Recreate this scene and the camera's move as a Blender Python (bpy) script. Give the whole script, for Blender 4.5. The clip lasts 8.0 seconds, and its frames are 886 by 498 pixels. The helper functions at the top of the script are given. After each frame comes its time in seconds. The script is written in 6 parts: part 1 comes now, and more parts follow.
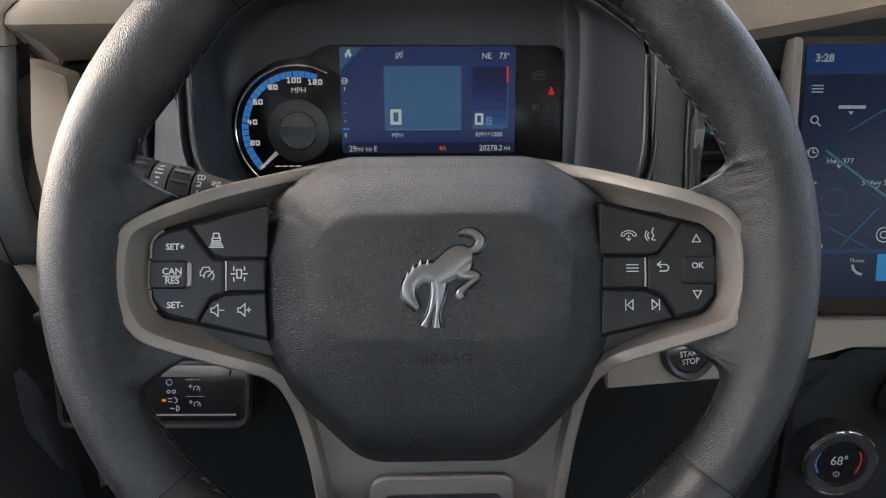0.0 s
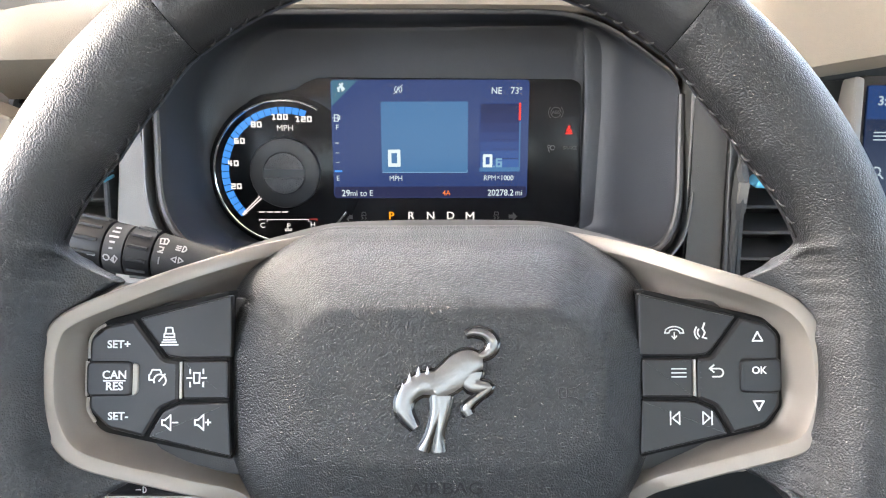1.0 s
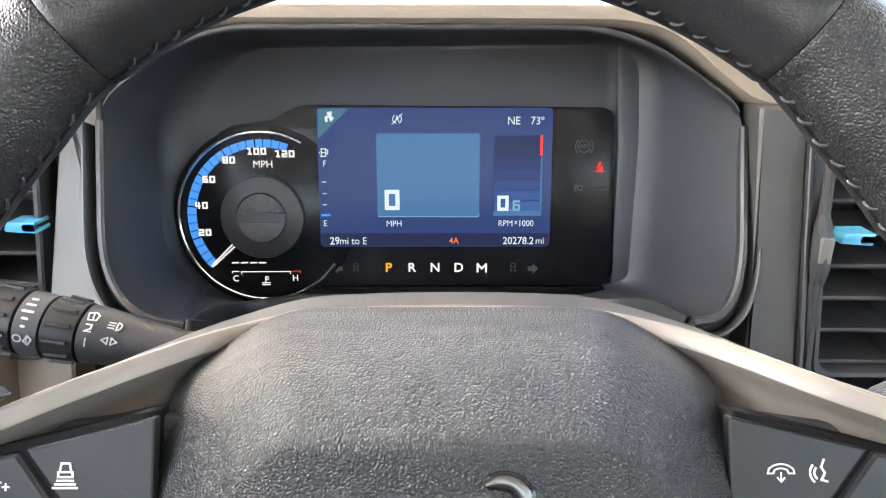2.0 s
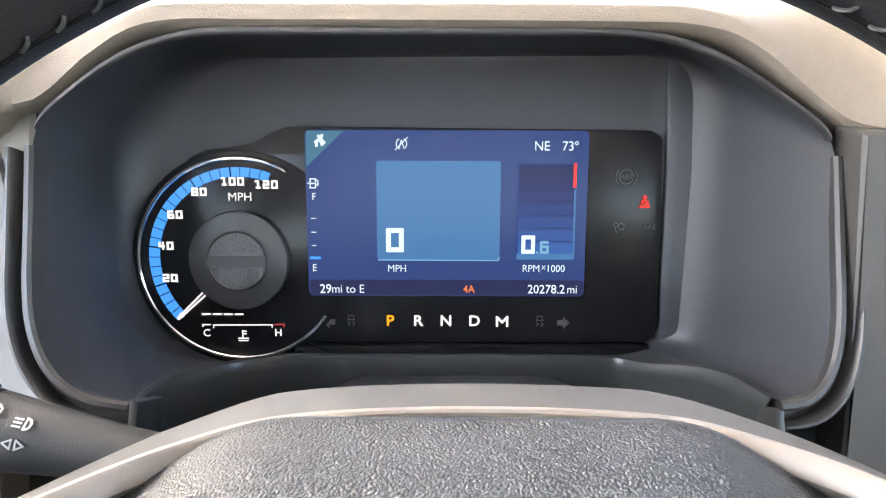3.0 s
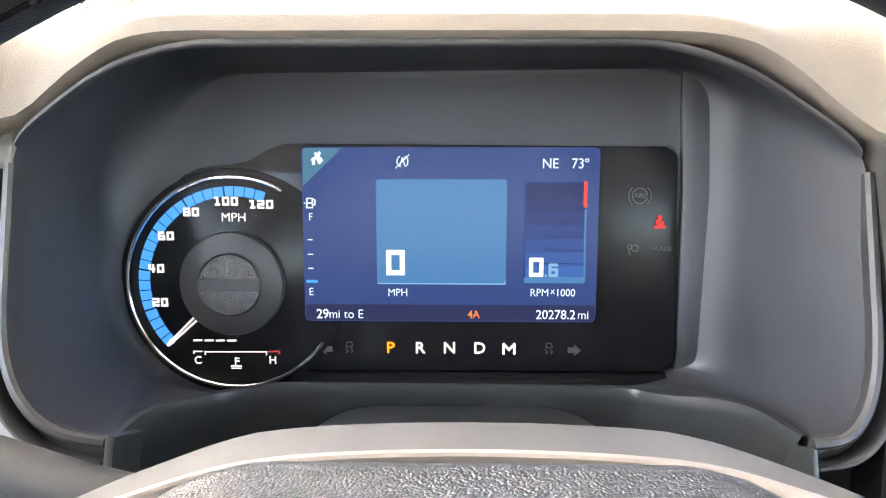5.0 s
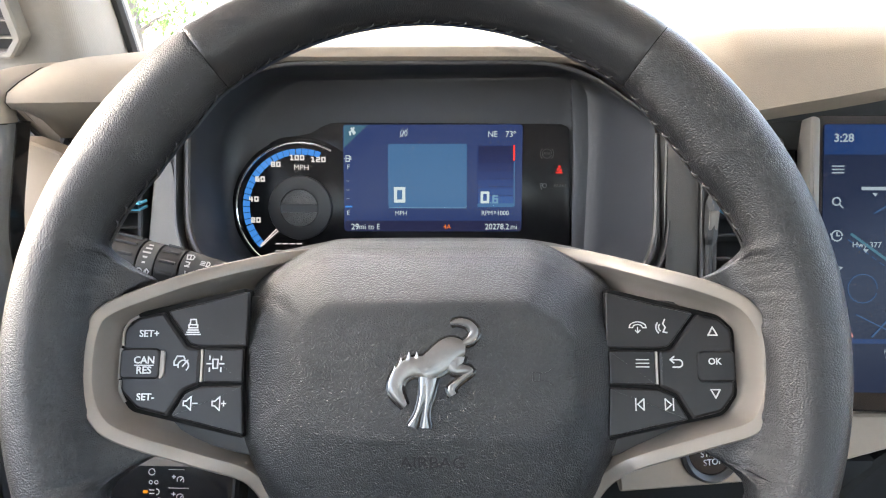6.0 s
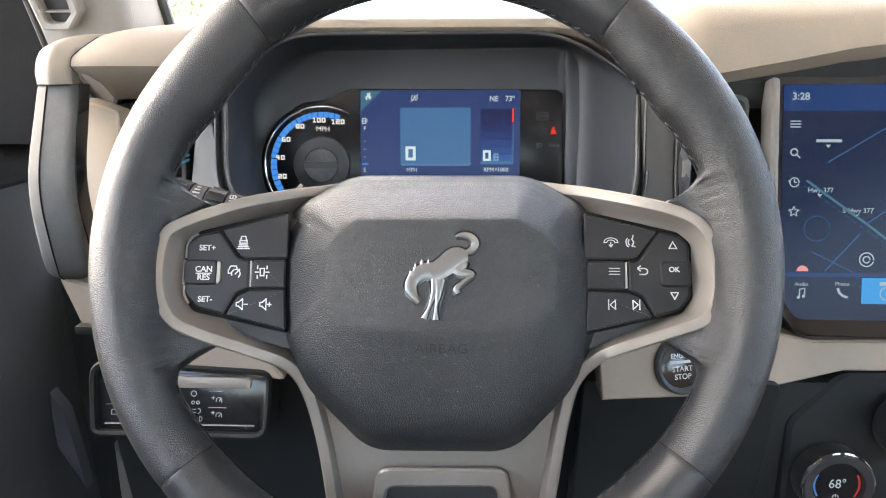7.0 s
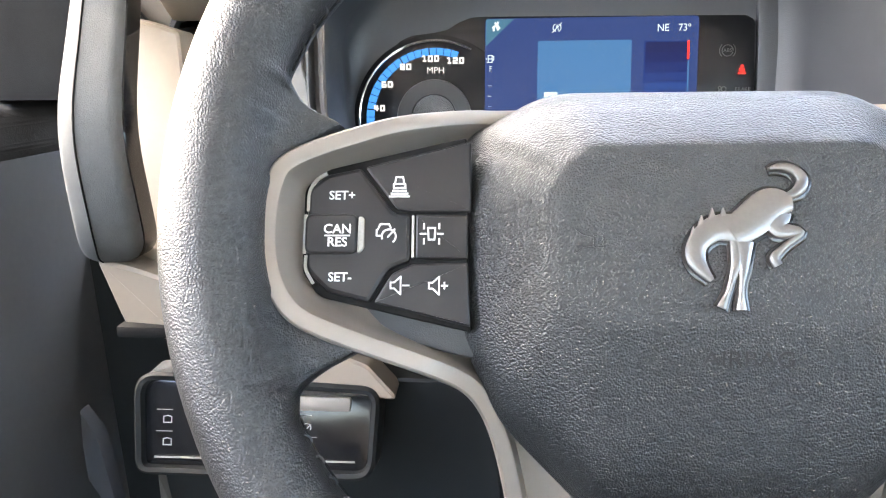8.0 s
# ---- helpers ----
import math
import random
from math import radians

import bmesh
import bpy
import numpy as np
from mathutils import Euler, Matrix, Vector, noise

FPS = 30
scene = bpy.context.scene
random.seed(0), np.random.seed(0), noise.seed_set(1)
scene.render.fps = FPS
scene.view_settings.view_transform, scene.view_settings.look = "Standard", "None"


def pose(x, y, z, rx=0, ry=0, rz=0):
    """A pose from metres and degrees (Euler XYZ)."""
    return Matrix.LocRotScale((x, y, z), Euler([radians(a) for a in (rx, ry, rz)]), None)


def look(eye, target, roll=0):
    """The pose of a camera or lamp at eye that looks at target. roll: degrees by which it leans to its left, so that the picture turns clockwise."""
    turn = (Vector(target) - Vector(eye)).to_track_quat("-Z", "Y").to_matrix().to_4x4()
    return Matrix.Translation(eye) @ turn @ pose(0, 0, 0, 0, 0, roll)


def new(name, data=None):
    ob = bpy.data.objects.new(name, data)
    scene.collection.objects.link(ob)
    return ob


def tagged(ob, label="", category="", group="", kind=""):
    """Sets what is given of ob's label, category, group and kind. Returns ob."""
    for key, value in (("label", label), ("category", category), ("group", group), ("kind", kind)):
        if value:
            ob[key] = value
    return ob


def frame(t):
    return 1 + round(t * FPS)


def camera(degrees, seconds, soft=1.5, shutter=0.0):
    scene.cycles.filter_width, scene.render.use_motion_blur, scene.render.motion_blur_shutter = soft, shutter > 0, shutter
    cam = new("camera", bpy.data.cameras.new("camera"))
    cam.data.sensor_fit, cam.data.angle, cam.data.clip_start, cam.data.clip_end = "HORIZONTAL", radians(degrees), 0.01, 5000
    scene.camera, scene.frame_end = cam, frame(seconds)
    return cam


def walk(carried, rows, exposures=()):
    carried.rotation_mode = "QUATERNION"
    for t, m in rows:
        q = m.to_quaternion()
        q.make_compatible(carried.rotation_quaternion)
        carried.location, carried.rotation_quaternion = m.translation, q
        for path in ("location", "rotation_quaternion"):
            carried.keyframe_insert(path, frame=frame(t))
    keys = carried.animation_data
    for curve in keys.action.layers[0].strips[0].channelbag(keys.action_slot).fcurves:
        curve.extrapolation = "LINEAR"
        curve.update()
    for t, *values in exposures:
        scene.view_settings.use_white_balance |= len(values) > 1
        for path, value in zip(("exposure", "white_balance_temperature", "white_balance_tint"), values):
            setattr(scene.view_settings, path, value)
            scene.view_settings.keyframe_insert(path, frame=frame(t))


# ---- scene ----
cam = camera(69.5, 8.0, soft=1.1)
PATH = [
    (0, (0.004, 0.0, 1.255), (-0.013, 1.85, 0.495), -0.2),
    (0.5, (0.004, 0.028, 1.262), (-0.021, 1.881, 0.509), -0.1),
    (1, (0.003, 0.067, 1.268), (-0.023, 1.923, 0.524), 0.0),
    (1.5, (0.001, 0.107, 1.268), (-0.025, 1.972, 0.545), 0.1),
    (1.7, (0.001, 0.122, 1.266), (-0.033, 1.993, 0.558), 0.0),
    (2.8, (-0.006, 0.199, 1.258), (-0.050, 2.090, 0.612), 0.1),
    (3, (-0.007, 0.211, 1.256), (-0.051, 2.106, 0.620), 0.2),
    (3.5, (-0.007, 0.233, 1.250), (-0.057, 2.135, 0.638), 0.3),
    (4, (-0.008, 0.241, 1.246), (-0.068, 2.151, 0.660), 0.4),
    (4.2, (-0.007, 0.242, 1.245), (-0.073, 2.154, 0.665), 0.2),
    (5.3, (-0.001, 0.203, 1.255), (-0.081, 2.122, 0.697), -0.1),
    (5.5, (0.003, 0.139, 1.259), (-0.060, 2.066, 0.726), 0.0),
    (5.7, (0.011, 0.082, 1.265), (-0.063, 2.004, 0.719), -0.3),
    (6, (0.016, 0.023, 1.255), (-0.063, 1.945, 0.705), -0.2),
    (6.5, (0.019, -0.033, 1.24), (-0.064, 1.884, 0.676), -0.2),
    (7, (0.018, -0.045, 1.238), (-0.078, 1.869, 0.666), -0.3),
    (7.5, (-0.023, 0.004, 1.212), (-0.14, 1.918, 0.643), -0.3),
    (7.7, (-0.048, 0.037, 1.199), (-0.169, 1.95, 0.629), -0.3),
    (8, (-0.078, 0.073, 1.18), (-0.225, 1.992, 0.636), -0.7),
]
walk(cam, [(t, look(eye, target, roll)) for t, eye, target, roll in PATH], exposures=[(0.0, 3.3, 6900, 10), (0.3, 4.78, 6900, 10), (1.0, 4.76, 6900, 10), (1.6, 4.70, 6900, 10), (3.0, 4.95, 6650, 10), (4.2, 4.85, 6380, 10), (5.5, 5.3, 6900, 10), (6.2, 4.12, 6900, 10), (6.5, 4.15, 6900, 10), (7.0, 4.45, 6900, 10), (7.5, 4.85, 6900, 10), (8.0, 5.15, 6900, 10)])

# ---------- light and exposure ----------
world = bpy.data.worlds.new("sky")
scene.world = world
world.use_nodes = True
wn = world.node_tree
sky = wn.nodes.new("ShaderNodeTexSky")
sky.sky_type, sky.sun_disc = "NISHITA", False
sky.sun_elevation, sky.sun_rotation = radians(46), radians(-62)
sky.air_density, sky.dust_density, sky.ozone_density = 1.0, 6.0, 1.0
wn.links.new(sky.outputs[0], wn.nodes["Background"].inputs[0])
wn.nodes["Background"].inputs[1].default_value = 0.15
sun = new("sun", bpy.data.lights.new("sun", "SUN"))
sun.data.energy, sun.data.angle, sun.data.color = 0.3, radians(90), (1.0, 0.96, 0.9)
sun.matrix_basis = look((-6.6, 3.5, 8.9), (0, 0.3, 1.15))

# ---------- frames of reference ----------
WT, ST, BT = radians(24), radians(9.7), radians(27)


def leaning(origin, tilt, yaw=0.0):
    """Right-handed axes of a panel that leans back by tilt: x right, y up along it, z towards the driver."""
    s, c = math.sin(tilt), math.cos(tilt)
    m = Matrix(((1, 0, 0), (0, s, -c), (0, c, s))).to_4x4()
    return Matrix.Translation(origin) @ pose(0, 0, 0, 0, 0, yaw) @ m


WHEEL = leaning((-0.003, 0.2865, 1.128), WT, 1.3)
CLUSTER = leaning((-0.0117, 0.5195, 1.171), ST, 1.3)
BEZEL = leaning((0, 0.42, 1.126), BT, 1.3)

# ---------- materials ----------


def mat(name, base, rough=0.5, metal=0.0, bump=(), tint=0.0, tint_scale=40.0, emit=None, power=0.0, coat=0.0, spec=0.5, rvar=0.0):
    """A surface with two scales of colour variation, roughness variation and layered relief: bump rows are (kind, scale, strength, metres)."""
    m = bpy.data.materials.new(name)
    m.use_nodes = True
    nt = m.node_tree
    p = nt.nodes["Principled BSDF"]
    p.inputs["Base Color"].default_value = (*base, 1)
    p.inputs["Roughness"].default_value = rough
    p.inputs["Metallic"].default_value = metal
    p.inputs["Specular IOR Level"].default_value = spec
    p.inputs["Coat Weight"].default_value = coat
    p.inputs["Coat Roughness"].default_value = 0.08
    tc = nt.nodes.new("ShaderNodeTexCoord")
    if tint:
        big, small = nt.nodes.new("ShaderNodeTexNoise"), nt.nodes.new("ShaderNodeTexNoise")
        big.inputs["Scale"].default_value, small.inputs["Scale"].default_value = tint_scale, tint_scale * 22
        big.inputs["Detail"].default_value = 4
        mix = nt.nodes.new("ShaderNodeMath")
        mix.operation = "MULTIPLY_ADD"
        mix.inputs[1].default_value = 0.35
        ramp = nt.nodes.new("ShaderNodeMapRange")
        ramp.inputs[1].default_value, ramp.inputs[2].default_value = 0.35, 1.0
        ramp.inputs[3].default_value, ramp.inputs[4].default_value = 1 - tint, 1 + tint
        hsv = nt.nodes.new("ShaderNodeHueSaturation")
        hsv.inputs["Color"].default_value = (*base, 1)
        for n in (big, small):
            nt.links.new(tc.outputs["Object"], n.inputs["Vector"])
        nt.links.new(small.outputs["Fac"], mix.inputs[0])
        nt.links.new(big.outputs["Fac"], mix.inputs[2])
        nt.links.new(mix.outputs[0], ramp.inputs[0])
        nt.links.new(ramp.outputs[0], hsv.inputs["Value"])
        nt.links.new(hsv.outputs[0], p.inputs["Base Color"])
        if rvar:
            rr = nt.nodes.new("ShaderNodeMapRange")
            rr.inputs[1].default_value, rr.inputs[2].default_value = 0.35, 1.0
            rr.inputs[3].default_value, rr.inputs[4].default_value = max(0.02, rough - rvar), min(1, rough + rvar)
            nt.links.new(mix.outputs[0], rr.inputs[0])
            nt.links.new(rr.outputs[0], p.inputs["Roughness"])
    last = None
    for kind, scale, strength, metres in bump:
        if kind == "cells":
            n = nt.nodes.new("ShaderNodeTexVoronoi")
            n.feature = "DISTANCE_TO_EDGE"
            low = nt.nodes.new("ShaderNodeMath")
            low.operation, low.use_clamp = "MINIMUM", True
            low.inputs[1].default_value = 0.22
            nt.links.new(n.outputs["Distance"], low.inputs[0])
            out = low.outputs[0]
        elif kind == "pebble":
            n = nt.nodes.new("ShaderNodeTexVoronoi")
            n.feature = "SMOOTH_F1"
            n.inputs["Smoothness"].default_value = 0.15
            flip = nt.nodes.new("ShaderNodeMath")
            flip.operation, flip.inputs[0].default_value = "SUBTRACT", 1.0
            nt.links.new(n.outputs["Distance"], flip.inputs[1])
            out = flip.outputs[0]
        elif kind == "weave":
            n = nt.nodes.new("ShaderNodeTexWave")
            n.inputs["Distortion"].default_value = 1.5
            out = n.outputs["Fac"]
        else:
            n = nt.nodes.new("ShaderNodeTexNoise")
            n.inputs["Detail"].default_value = 3
            out = n.outputs["Fac"]
        n.inputs["Scale"].default_value = scale
        nt.links.new(tc.outputs["Object"], n.inputs["Vector"])
        b = nt.nodes.new("ShaderNodeBump")
        b.inputs["Strength"].default_value, b.inputs["Distance"].default_value = strength, metres
        nt.links.new(out, b.inputs["Height"])
        if last:
            nt.links.new(last.outputs[0], b.inputs["Normal"])
        last = b
    if last:
        nt.links.new(last.outputs[0], p.inputs["Normal"])
    if emit:
        p.inputs["Emission Color"].default_value = (*emit, 1)
        p.inputs["Emission Strength"].default_value = power
    return m


LEATHER = mat("grained_leather", (0.020, 0.021, 0.023), 0.33, bump=[("noise", 300, 0.06, 0.0008), ("pebble", 1400, 0.52, 0.0006), ("noise", 2400, 0.12, 0.0003)], tint=0.2, tint_scale=25, rvar=0.06, spec=0.5)
LEATHER_FINE = mat("smooth_leather", (0.020, 0.021, 0.023), 0.34, bump=[("noise", 300, 0.06, 0.0008), ("pebble", 1500, 0.22, 0.0006)], tint=0.22, tint_scale=25, rvar=0.06, spec=0.5)
THREAD = mat("black_thread", (0.045, 0.045, 0.047), 0.6, bump=[("noise", 2500, 0.4, 0.0002)], tint=0.3, tint_scale=300)
HUB_VINYL = mat("pebbled_vinyl", (0.018, 0.0195, 0.021), 0.35, bump=[("noise", 300, 0.06, 0.0008), ("pebble", 1350, 0.68, 0.0007), ("noise", 2400, 0.15, 0.0003)], tint=0.12, tint_scale=20, rvar=0.05)
TAUPE = mat("taupe_back_shell", (0.040, 0.038, 0.036), 0.5, bump=[("noise", 2500, 0.08, 0.0002)], tint=0.08, tint_scale=60, rvar=0.04)
FACE_TAUPE = mat("dark_taupe_face", (0.058, 0.056, 0.053), 0.5, bump=[("pebble", 1500, 0.15, 0.0003)], tint=0.08, tint_scale=30, rvar=0.04)
SATIN = mat("satin_silver_paint", (0.225, 0.202, 0.180), 0.44, 0.35, bump=[("noise", 3500, 0.08, 0.0002)], tint=0.06, tint_scale=60, rvar=0.04)
CHROME = mat("bright_chrome", (0.78, 0.78, 0.78), 0.12, 1.0, bump=[("noise", 200, 0.04, 0.0004)], tint=0.04)
EMBLEM = mat("brushed_emblem_metal", (0.21, 0.21, 0.21), 0.32, 1.0, bump=[("noise", 240, 0.2, 0.0008)], tint=0.1)
KEY = mat("matt_black_keys", (0.013, 0.013, 0.014), 0.36, bump=[("noise", 2600, 0.12, 0.0002)], tint=0.2, tint_scale=60, rvar=0.06, spec=0.36)
GLOSS = mat("gloss_black_plastic", (0.010, 0.010, 0.011), 0.14, tint=0.2, tint_scale=80, bump=[("noise", 90, 0.03, 0.0005)], rvar=0.05)
PRINT = mat("white_print", (0.60, 0.60, 0.60), 0.5, tint=0.05)
GREY_PRINT = mat("grey_print", (0.07, 0.07, 0.07), 0.5, tint=0.05)
SHROUD = mat("dark_grained_plastic", (0.041, 0.044, 0.051), 0.46, bump=[("pebble", 1700, 0.14, 0.0004), ("noise", 400, 0.12, 0.0003)], tint=0.15, tint_scale=20, rvar=0.06)
BLACK = mat("black_grained_plastic", (0.030, 0.031, 0.032), 0.55, bump=[("cells", 1100, 0.4, 0.0004)], tint=0.2, tint_scale=25, rvar=0.06)
BEZEL_MAT = mat("charcoal_bezel_plastic", (0.038, 0.038, 0.039), 0.42, bump=[("cells", 1800, 0.15, 0.0002)], tint=0.1, tint_scale=30, rvar=0.04)
PANEL = mat("smoked_panel", (0.010, 0.010, 0.011), 0.22, spec=0.25, tint=0.2, tint_scale=60, bump=[("noise", 60, 0.02, 0.0005)])
BEIGE = mat("beige_soft_pad", (0.240, 0.207, 0.170), 0.62, bump=[("noise", 900, 0.15, 0.0004), ("pebble", 1400, 0.25, 0.0004)], tint=0.08, tint_scale=14, rvar=0.05, spec=0.25)
BEIGE_HARD = mat("beige_hard_plastic", (0.255, 0.213, 0.170), 0.55, bump=[("cells", 1200, 0.3, 0.0003)], tint=0.08, tint_scale=14, rvar=0.05, spec=0.3)
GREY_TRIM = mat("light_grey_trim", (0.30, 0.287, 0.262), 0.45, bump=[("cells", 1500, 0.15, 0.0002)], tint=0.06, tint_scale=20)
TOUCH_TRIM = mat("satin_taupe_trim", (0.155, 0.147, 0.135), 0.45, bump=[("pebble", 1500, 0.12, 0.0003)], tint=0.06, tint_scale=20)
STRIP = mat("pale_grey_strip_plastic", (0.215, 0.206, 0.190), 0.5, bump=[("pebble", 1500, 0.12, 0.0003)], tint=0.06, tint_scale=20)
PILLAR = mat("woven_pillar_cloth", (0.25, 0.235, 0.215), 0.8, bump=[("weave", 600, 0.25, 0.0003), ("noise", 1400, 0.3, 0.0003)], tint=0.1, tint_scale=12)
BAR_CLOTH = mat("grey_woven_wrap", (0.098, 0.098, 0.096), 0.8, bump=[("weave", 900, 0.08, 0.0003), ("noise", 1400, 0.4, 0.0005)], tint=0.2, tint_scale=40, spec=0.2)
STALK_PRINT = mat("dull_white_print", (0.38, 0.38, 0.38), 0.5, tint=0.05)
FELT = mat("black_felt_seal", (0.010, 0.010, 0.010), 0.95, bump=[("noise", 900, 0.5, 0.0006)], tint=0.3, tint_scale=30, spec=0.15)
CLOTH = mat("dark_woven_cloth", (0.045, 0.045, 0.047), 0.75, bump=[("weave", 500, 0.35, 0.0004), ("noise", 900, 0.3, 0.0004)], tint=0.25, tint_scale=40)
KNEE = mat("black_knee_plastic", (0.014, 0.0155, 0.016), 0.6, bump=[("cells", 1100, 0.4, 0.0004)], tint=0.2, tint_scale=25, rvar=0.06, spec=0.2)
SEAM = mat("seam_shadow_black", (0.006, 0.006, 0.006), 0.7, tint=0.1, spec=0.12)
BLUE_TAB = mat("blue_plastic", (0.10, 0.42, 0.62), 0.4, tint=0.1, tint_scale=80)


LIT = 2.0 ** -4.45  # lamps and displays against the camera's open exposure


def glow(name, colour, power, base=(0.003, 0.003, 0.004), rough=0.2):
    return mat(name, base, rough, emit=colour, power=power * LIT, spec=0.1)


LCD_BLUE = glow("lcd_deep_blue", (0.028, 0.051, 0.165), 1.0)
LCD_BAR = glow("lcd_dark_bar", (0.022, 0.026, 0.075), 1.0)
LCD_TILE = glow("lcd_sky_blue", (0.055, 0.16, 0.34), 1.0)
LCD_TEAL = glow("lcd_teal", (0.055, 0.15, 0.23), 1.0)
LCD_WELL = glow("lcd_well_blue", (0.014, 0.034, 0.155), 1.0)
LCD_LINE = glow("lcd_line", (0.012, 0.020, 0.09), 1.0)
LCD_TEXT = glow("lcd_pale_text", (0.62, 0.74, 0.80), 1.0)
LCD_DIM = glow("lcd_dim_blue", (0.16, 0.33, 0.52), 1.0)
ARC_BLUE = glow("arc_blue", (0.05, 0.26, 0.75), 1.1)
WHITE_GLOW = glow("lit_white", (0.86, 0.84, 0.84), 1.0)
PINK_GLOW = glow("lit_needle", (0.85, 0.76, 0.78), 1.0)
AMBER = glow("lit_amber", (1.0, 0.36, 0.02), 1.1)
ORANGE = glow("lit_orange", (0.85, 0.20, 0.05), 1.0)
RED = glow("lit_red", (0.95, 0.04, 0.03), 1.2)
DULL_RED = glow("lit_dull_red", (0.45, 0.05, 0.05), 0.8)
TOUCH_BLUE = glow("touch_navy", (0.011, 0.020, 0.056), 1.0)
TOUCH_TOP = glow("touch_header_blue", (0.012, 0.044, 0.16), 1.0)
TOUCH_ROAD = glow("touch_road_blue", (0.035, 0.10, 0.24), 1.0)
TOUCH_TEAL = glow("touch_highway_teal", (0.05, 0.16, 0.23), 1.0)
TOUCH_LIT = glow("touch_lit_blue", (0.03, 0.32, 0.75), 1.0)
TOUCH_PINK = glow("touch_pink", (0.75, 0.30, 0.28), 1.0)
TOUCH_TEXT = glow("touch_text", (0.36, 0.46, 0.54), 1.0)

# ---------- mesh tools ----------


def part(name, bm, material, parent=None, label="", smooth=35, world=False):
    """Links a bmesh as one mesh object under a thing or a part; world: its places are in world metres, not in the thing's own."""
    if world and parent:
        root = parent
        while root.parent:
            root = root.parent
        bm.transform(root.matrix_basis.inverted())
    me = bpy.data.meshes.new(name)
    bmesh.ops.recalc_face_normals(bm, faces=bm.faces)
    bm.to_mesh(me)
    bm.free()
    for p in me.polygons:
        p.use_smooth = True
    me.set_sharp_from_angle(angle=radians(smooth))
    me.materials.append(material)
    ob = new(name, me)
    ob.parent = parent
    if label:
        ob["label"] = label
    return ob


def thing(name, m, label, category, group="", kind=""):
    e = new(name)
    e.empty_display_size = 0.02
    e.matrix_basis = m
    return tagged(e, label, category, group, kind)


def rpoly(corners, n=6):
    """A polygon with rounded corners from rows of x, y, radius."""
    out, k = [], len(corners)
    for i, (x, y, r) in enumerate(corners):
        p = Vector((x, y))
        a, b = Vector(corners[i - 1][:2]) - p, Vector(corners[(i + 1) % k][:2]) - p
        la, lb = a.length, b.length
        a, b = a / la, b / lb
        half = math.acos(max(-1, min(1, a.dot(b)))) / 2
        d = min(r / math.tan(half), 0.48 * la, 0.48 * lb)
        p0, p1 = p + a * d, p + b * d
        for j in range(n + 1):
            t = j / n
            out.append(tuple(p0 * (1 - t) ** 2 + p * 2 * t * (1 - t) + p1 * t ** 2))
    return out


def area2(pts):
    return sum(a[0] * b[1] - b[0] * a[1] for a, b in zip(pts, pts[1:] + pts[:1]))


def inset(pts, d):
    """Moves a closed outline inwards by d."""
    s = 1 if area2(pts) > 0 else -1
    out, k = [], len(pts)
    for i, p in enumerate(pts):
        a, b, c = Vector(pts[i - 1]), Vector(p), Vector(pts[(i + 1) % k])
        t = (c - a)
        if t.length < 1e-9:
            out.append(p)
            continue
        t.normalize()
        out.append((p[0] - t.y * d * s, p[1] + t.x * d * s))
    return out


def loft(bm, rings, close=True, caps=(False, False)):
    vs = [[bm.verts.new(p) for p in r] for r in rings]
    n = len(rings[0])
    for a, b in zip(vs, vs[1:]):
        for i in range(n if close else n - 1):
            j = (i + 1) % n
            bm.faces.new((a[i], a[j], b[j], b[i]))
    if caps[0]:
        bm.faces.new(vs[0])
    if caps[1]:
        bm.faces.new(vs[-1])
    return vs


def prism(bm, pts, z0, z1, bev=0.0):
    rings = [[(x, y, z0) for x, y in pts]]
    if bev:
        rings += [[(x, y, z1 - bev) for x, y in pts], [(x, y, z1 - 0.3 * bev) for x, y in inset(pts, 0.3 * bev)], [(x, y, z1) for x, y in inset(pts, bev)]]
    else:
        rings += [[(x, y, z1) for x, y in pts]]
    loft(bm, rings, caps=(True, True))


def plate(pts, z0, z1, bev=0.0):
    bm = bmesh.new()
    prism(bm, pts, z0, z1, bev)
    return bm


def rect(x0, y0, x1, y1, r=0.001):
    return [(x0, y0, r), (x1, y0, r), (x1, y1, r), (x0, y1, r)]


def disc(cx, cy, r, n=48, a0=0, a1=360):
    k = n if a1 - a0 >= 360 else n + 1
    return [(cx + r * math.cos(radians(a0 + (a1 - a0) * i / n)), cy + r * math.sin(radians(a0 + (a1 - a0) * i / n))) for i in range(k)]


def smooth_path(pts, per=8):
    """A Catmull-Rom curve through the points, any dimension."""
    out, k = [], len(pts)
    P = [np.array(p, float) for p in pts]
    for i in range(k - 1):
        p0, p1, p2, p3 = P[max(0, i - 1)], P[i], P[i + 1], P[min(k - 1, i + 2)]
        for j in range(per):
            t = j / per
            out.append(0.5 * (2 * p1 + (p2 - p0) * t + (2 * p0 - 5 * p1 + 4 * p2 - p3) * t * t + (3 * p1 - p0 - 3 * p2 + p3) * t ** 3))
    out.append(P[-1])
    return [tuple(float(v) for v in p) for p in out]


def band(bm, path, profile, caps=(False, False)):
    """Sweeps a profile of (offset to the path's right, height) along a flat path."""
    rings, k = [], len(path)
    for i, p in enumerate(path):
        a, b = Vector(path[max(0, i - 1)][:2]), Vector(path[min(k - 1, i + 1)][:2])
        t = (b - a).normalized()
        z = p[2] if len(p) > 2 else 0.0
        rings.append([(p[0] + t.y * o, p[1] - t.x * o, h + z) for o, h in profile])
    loft(bm, rings, close=False, caps=caps)


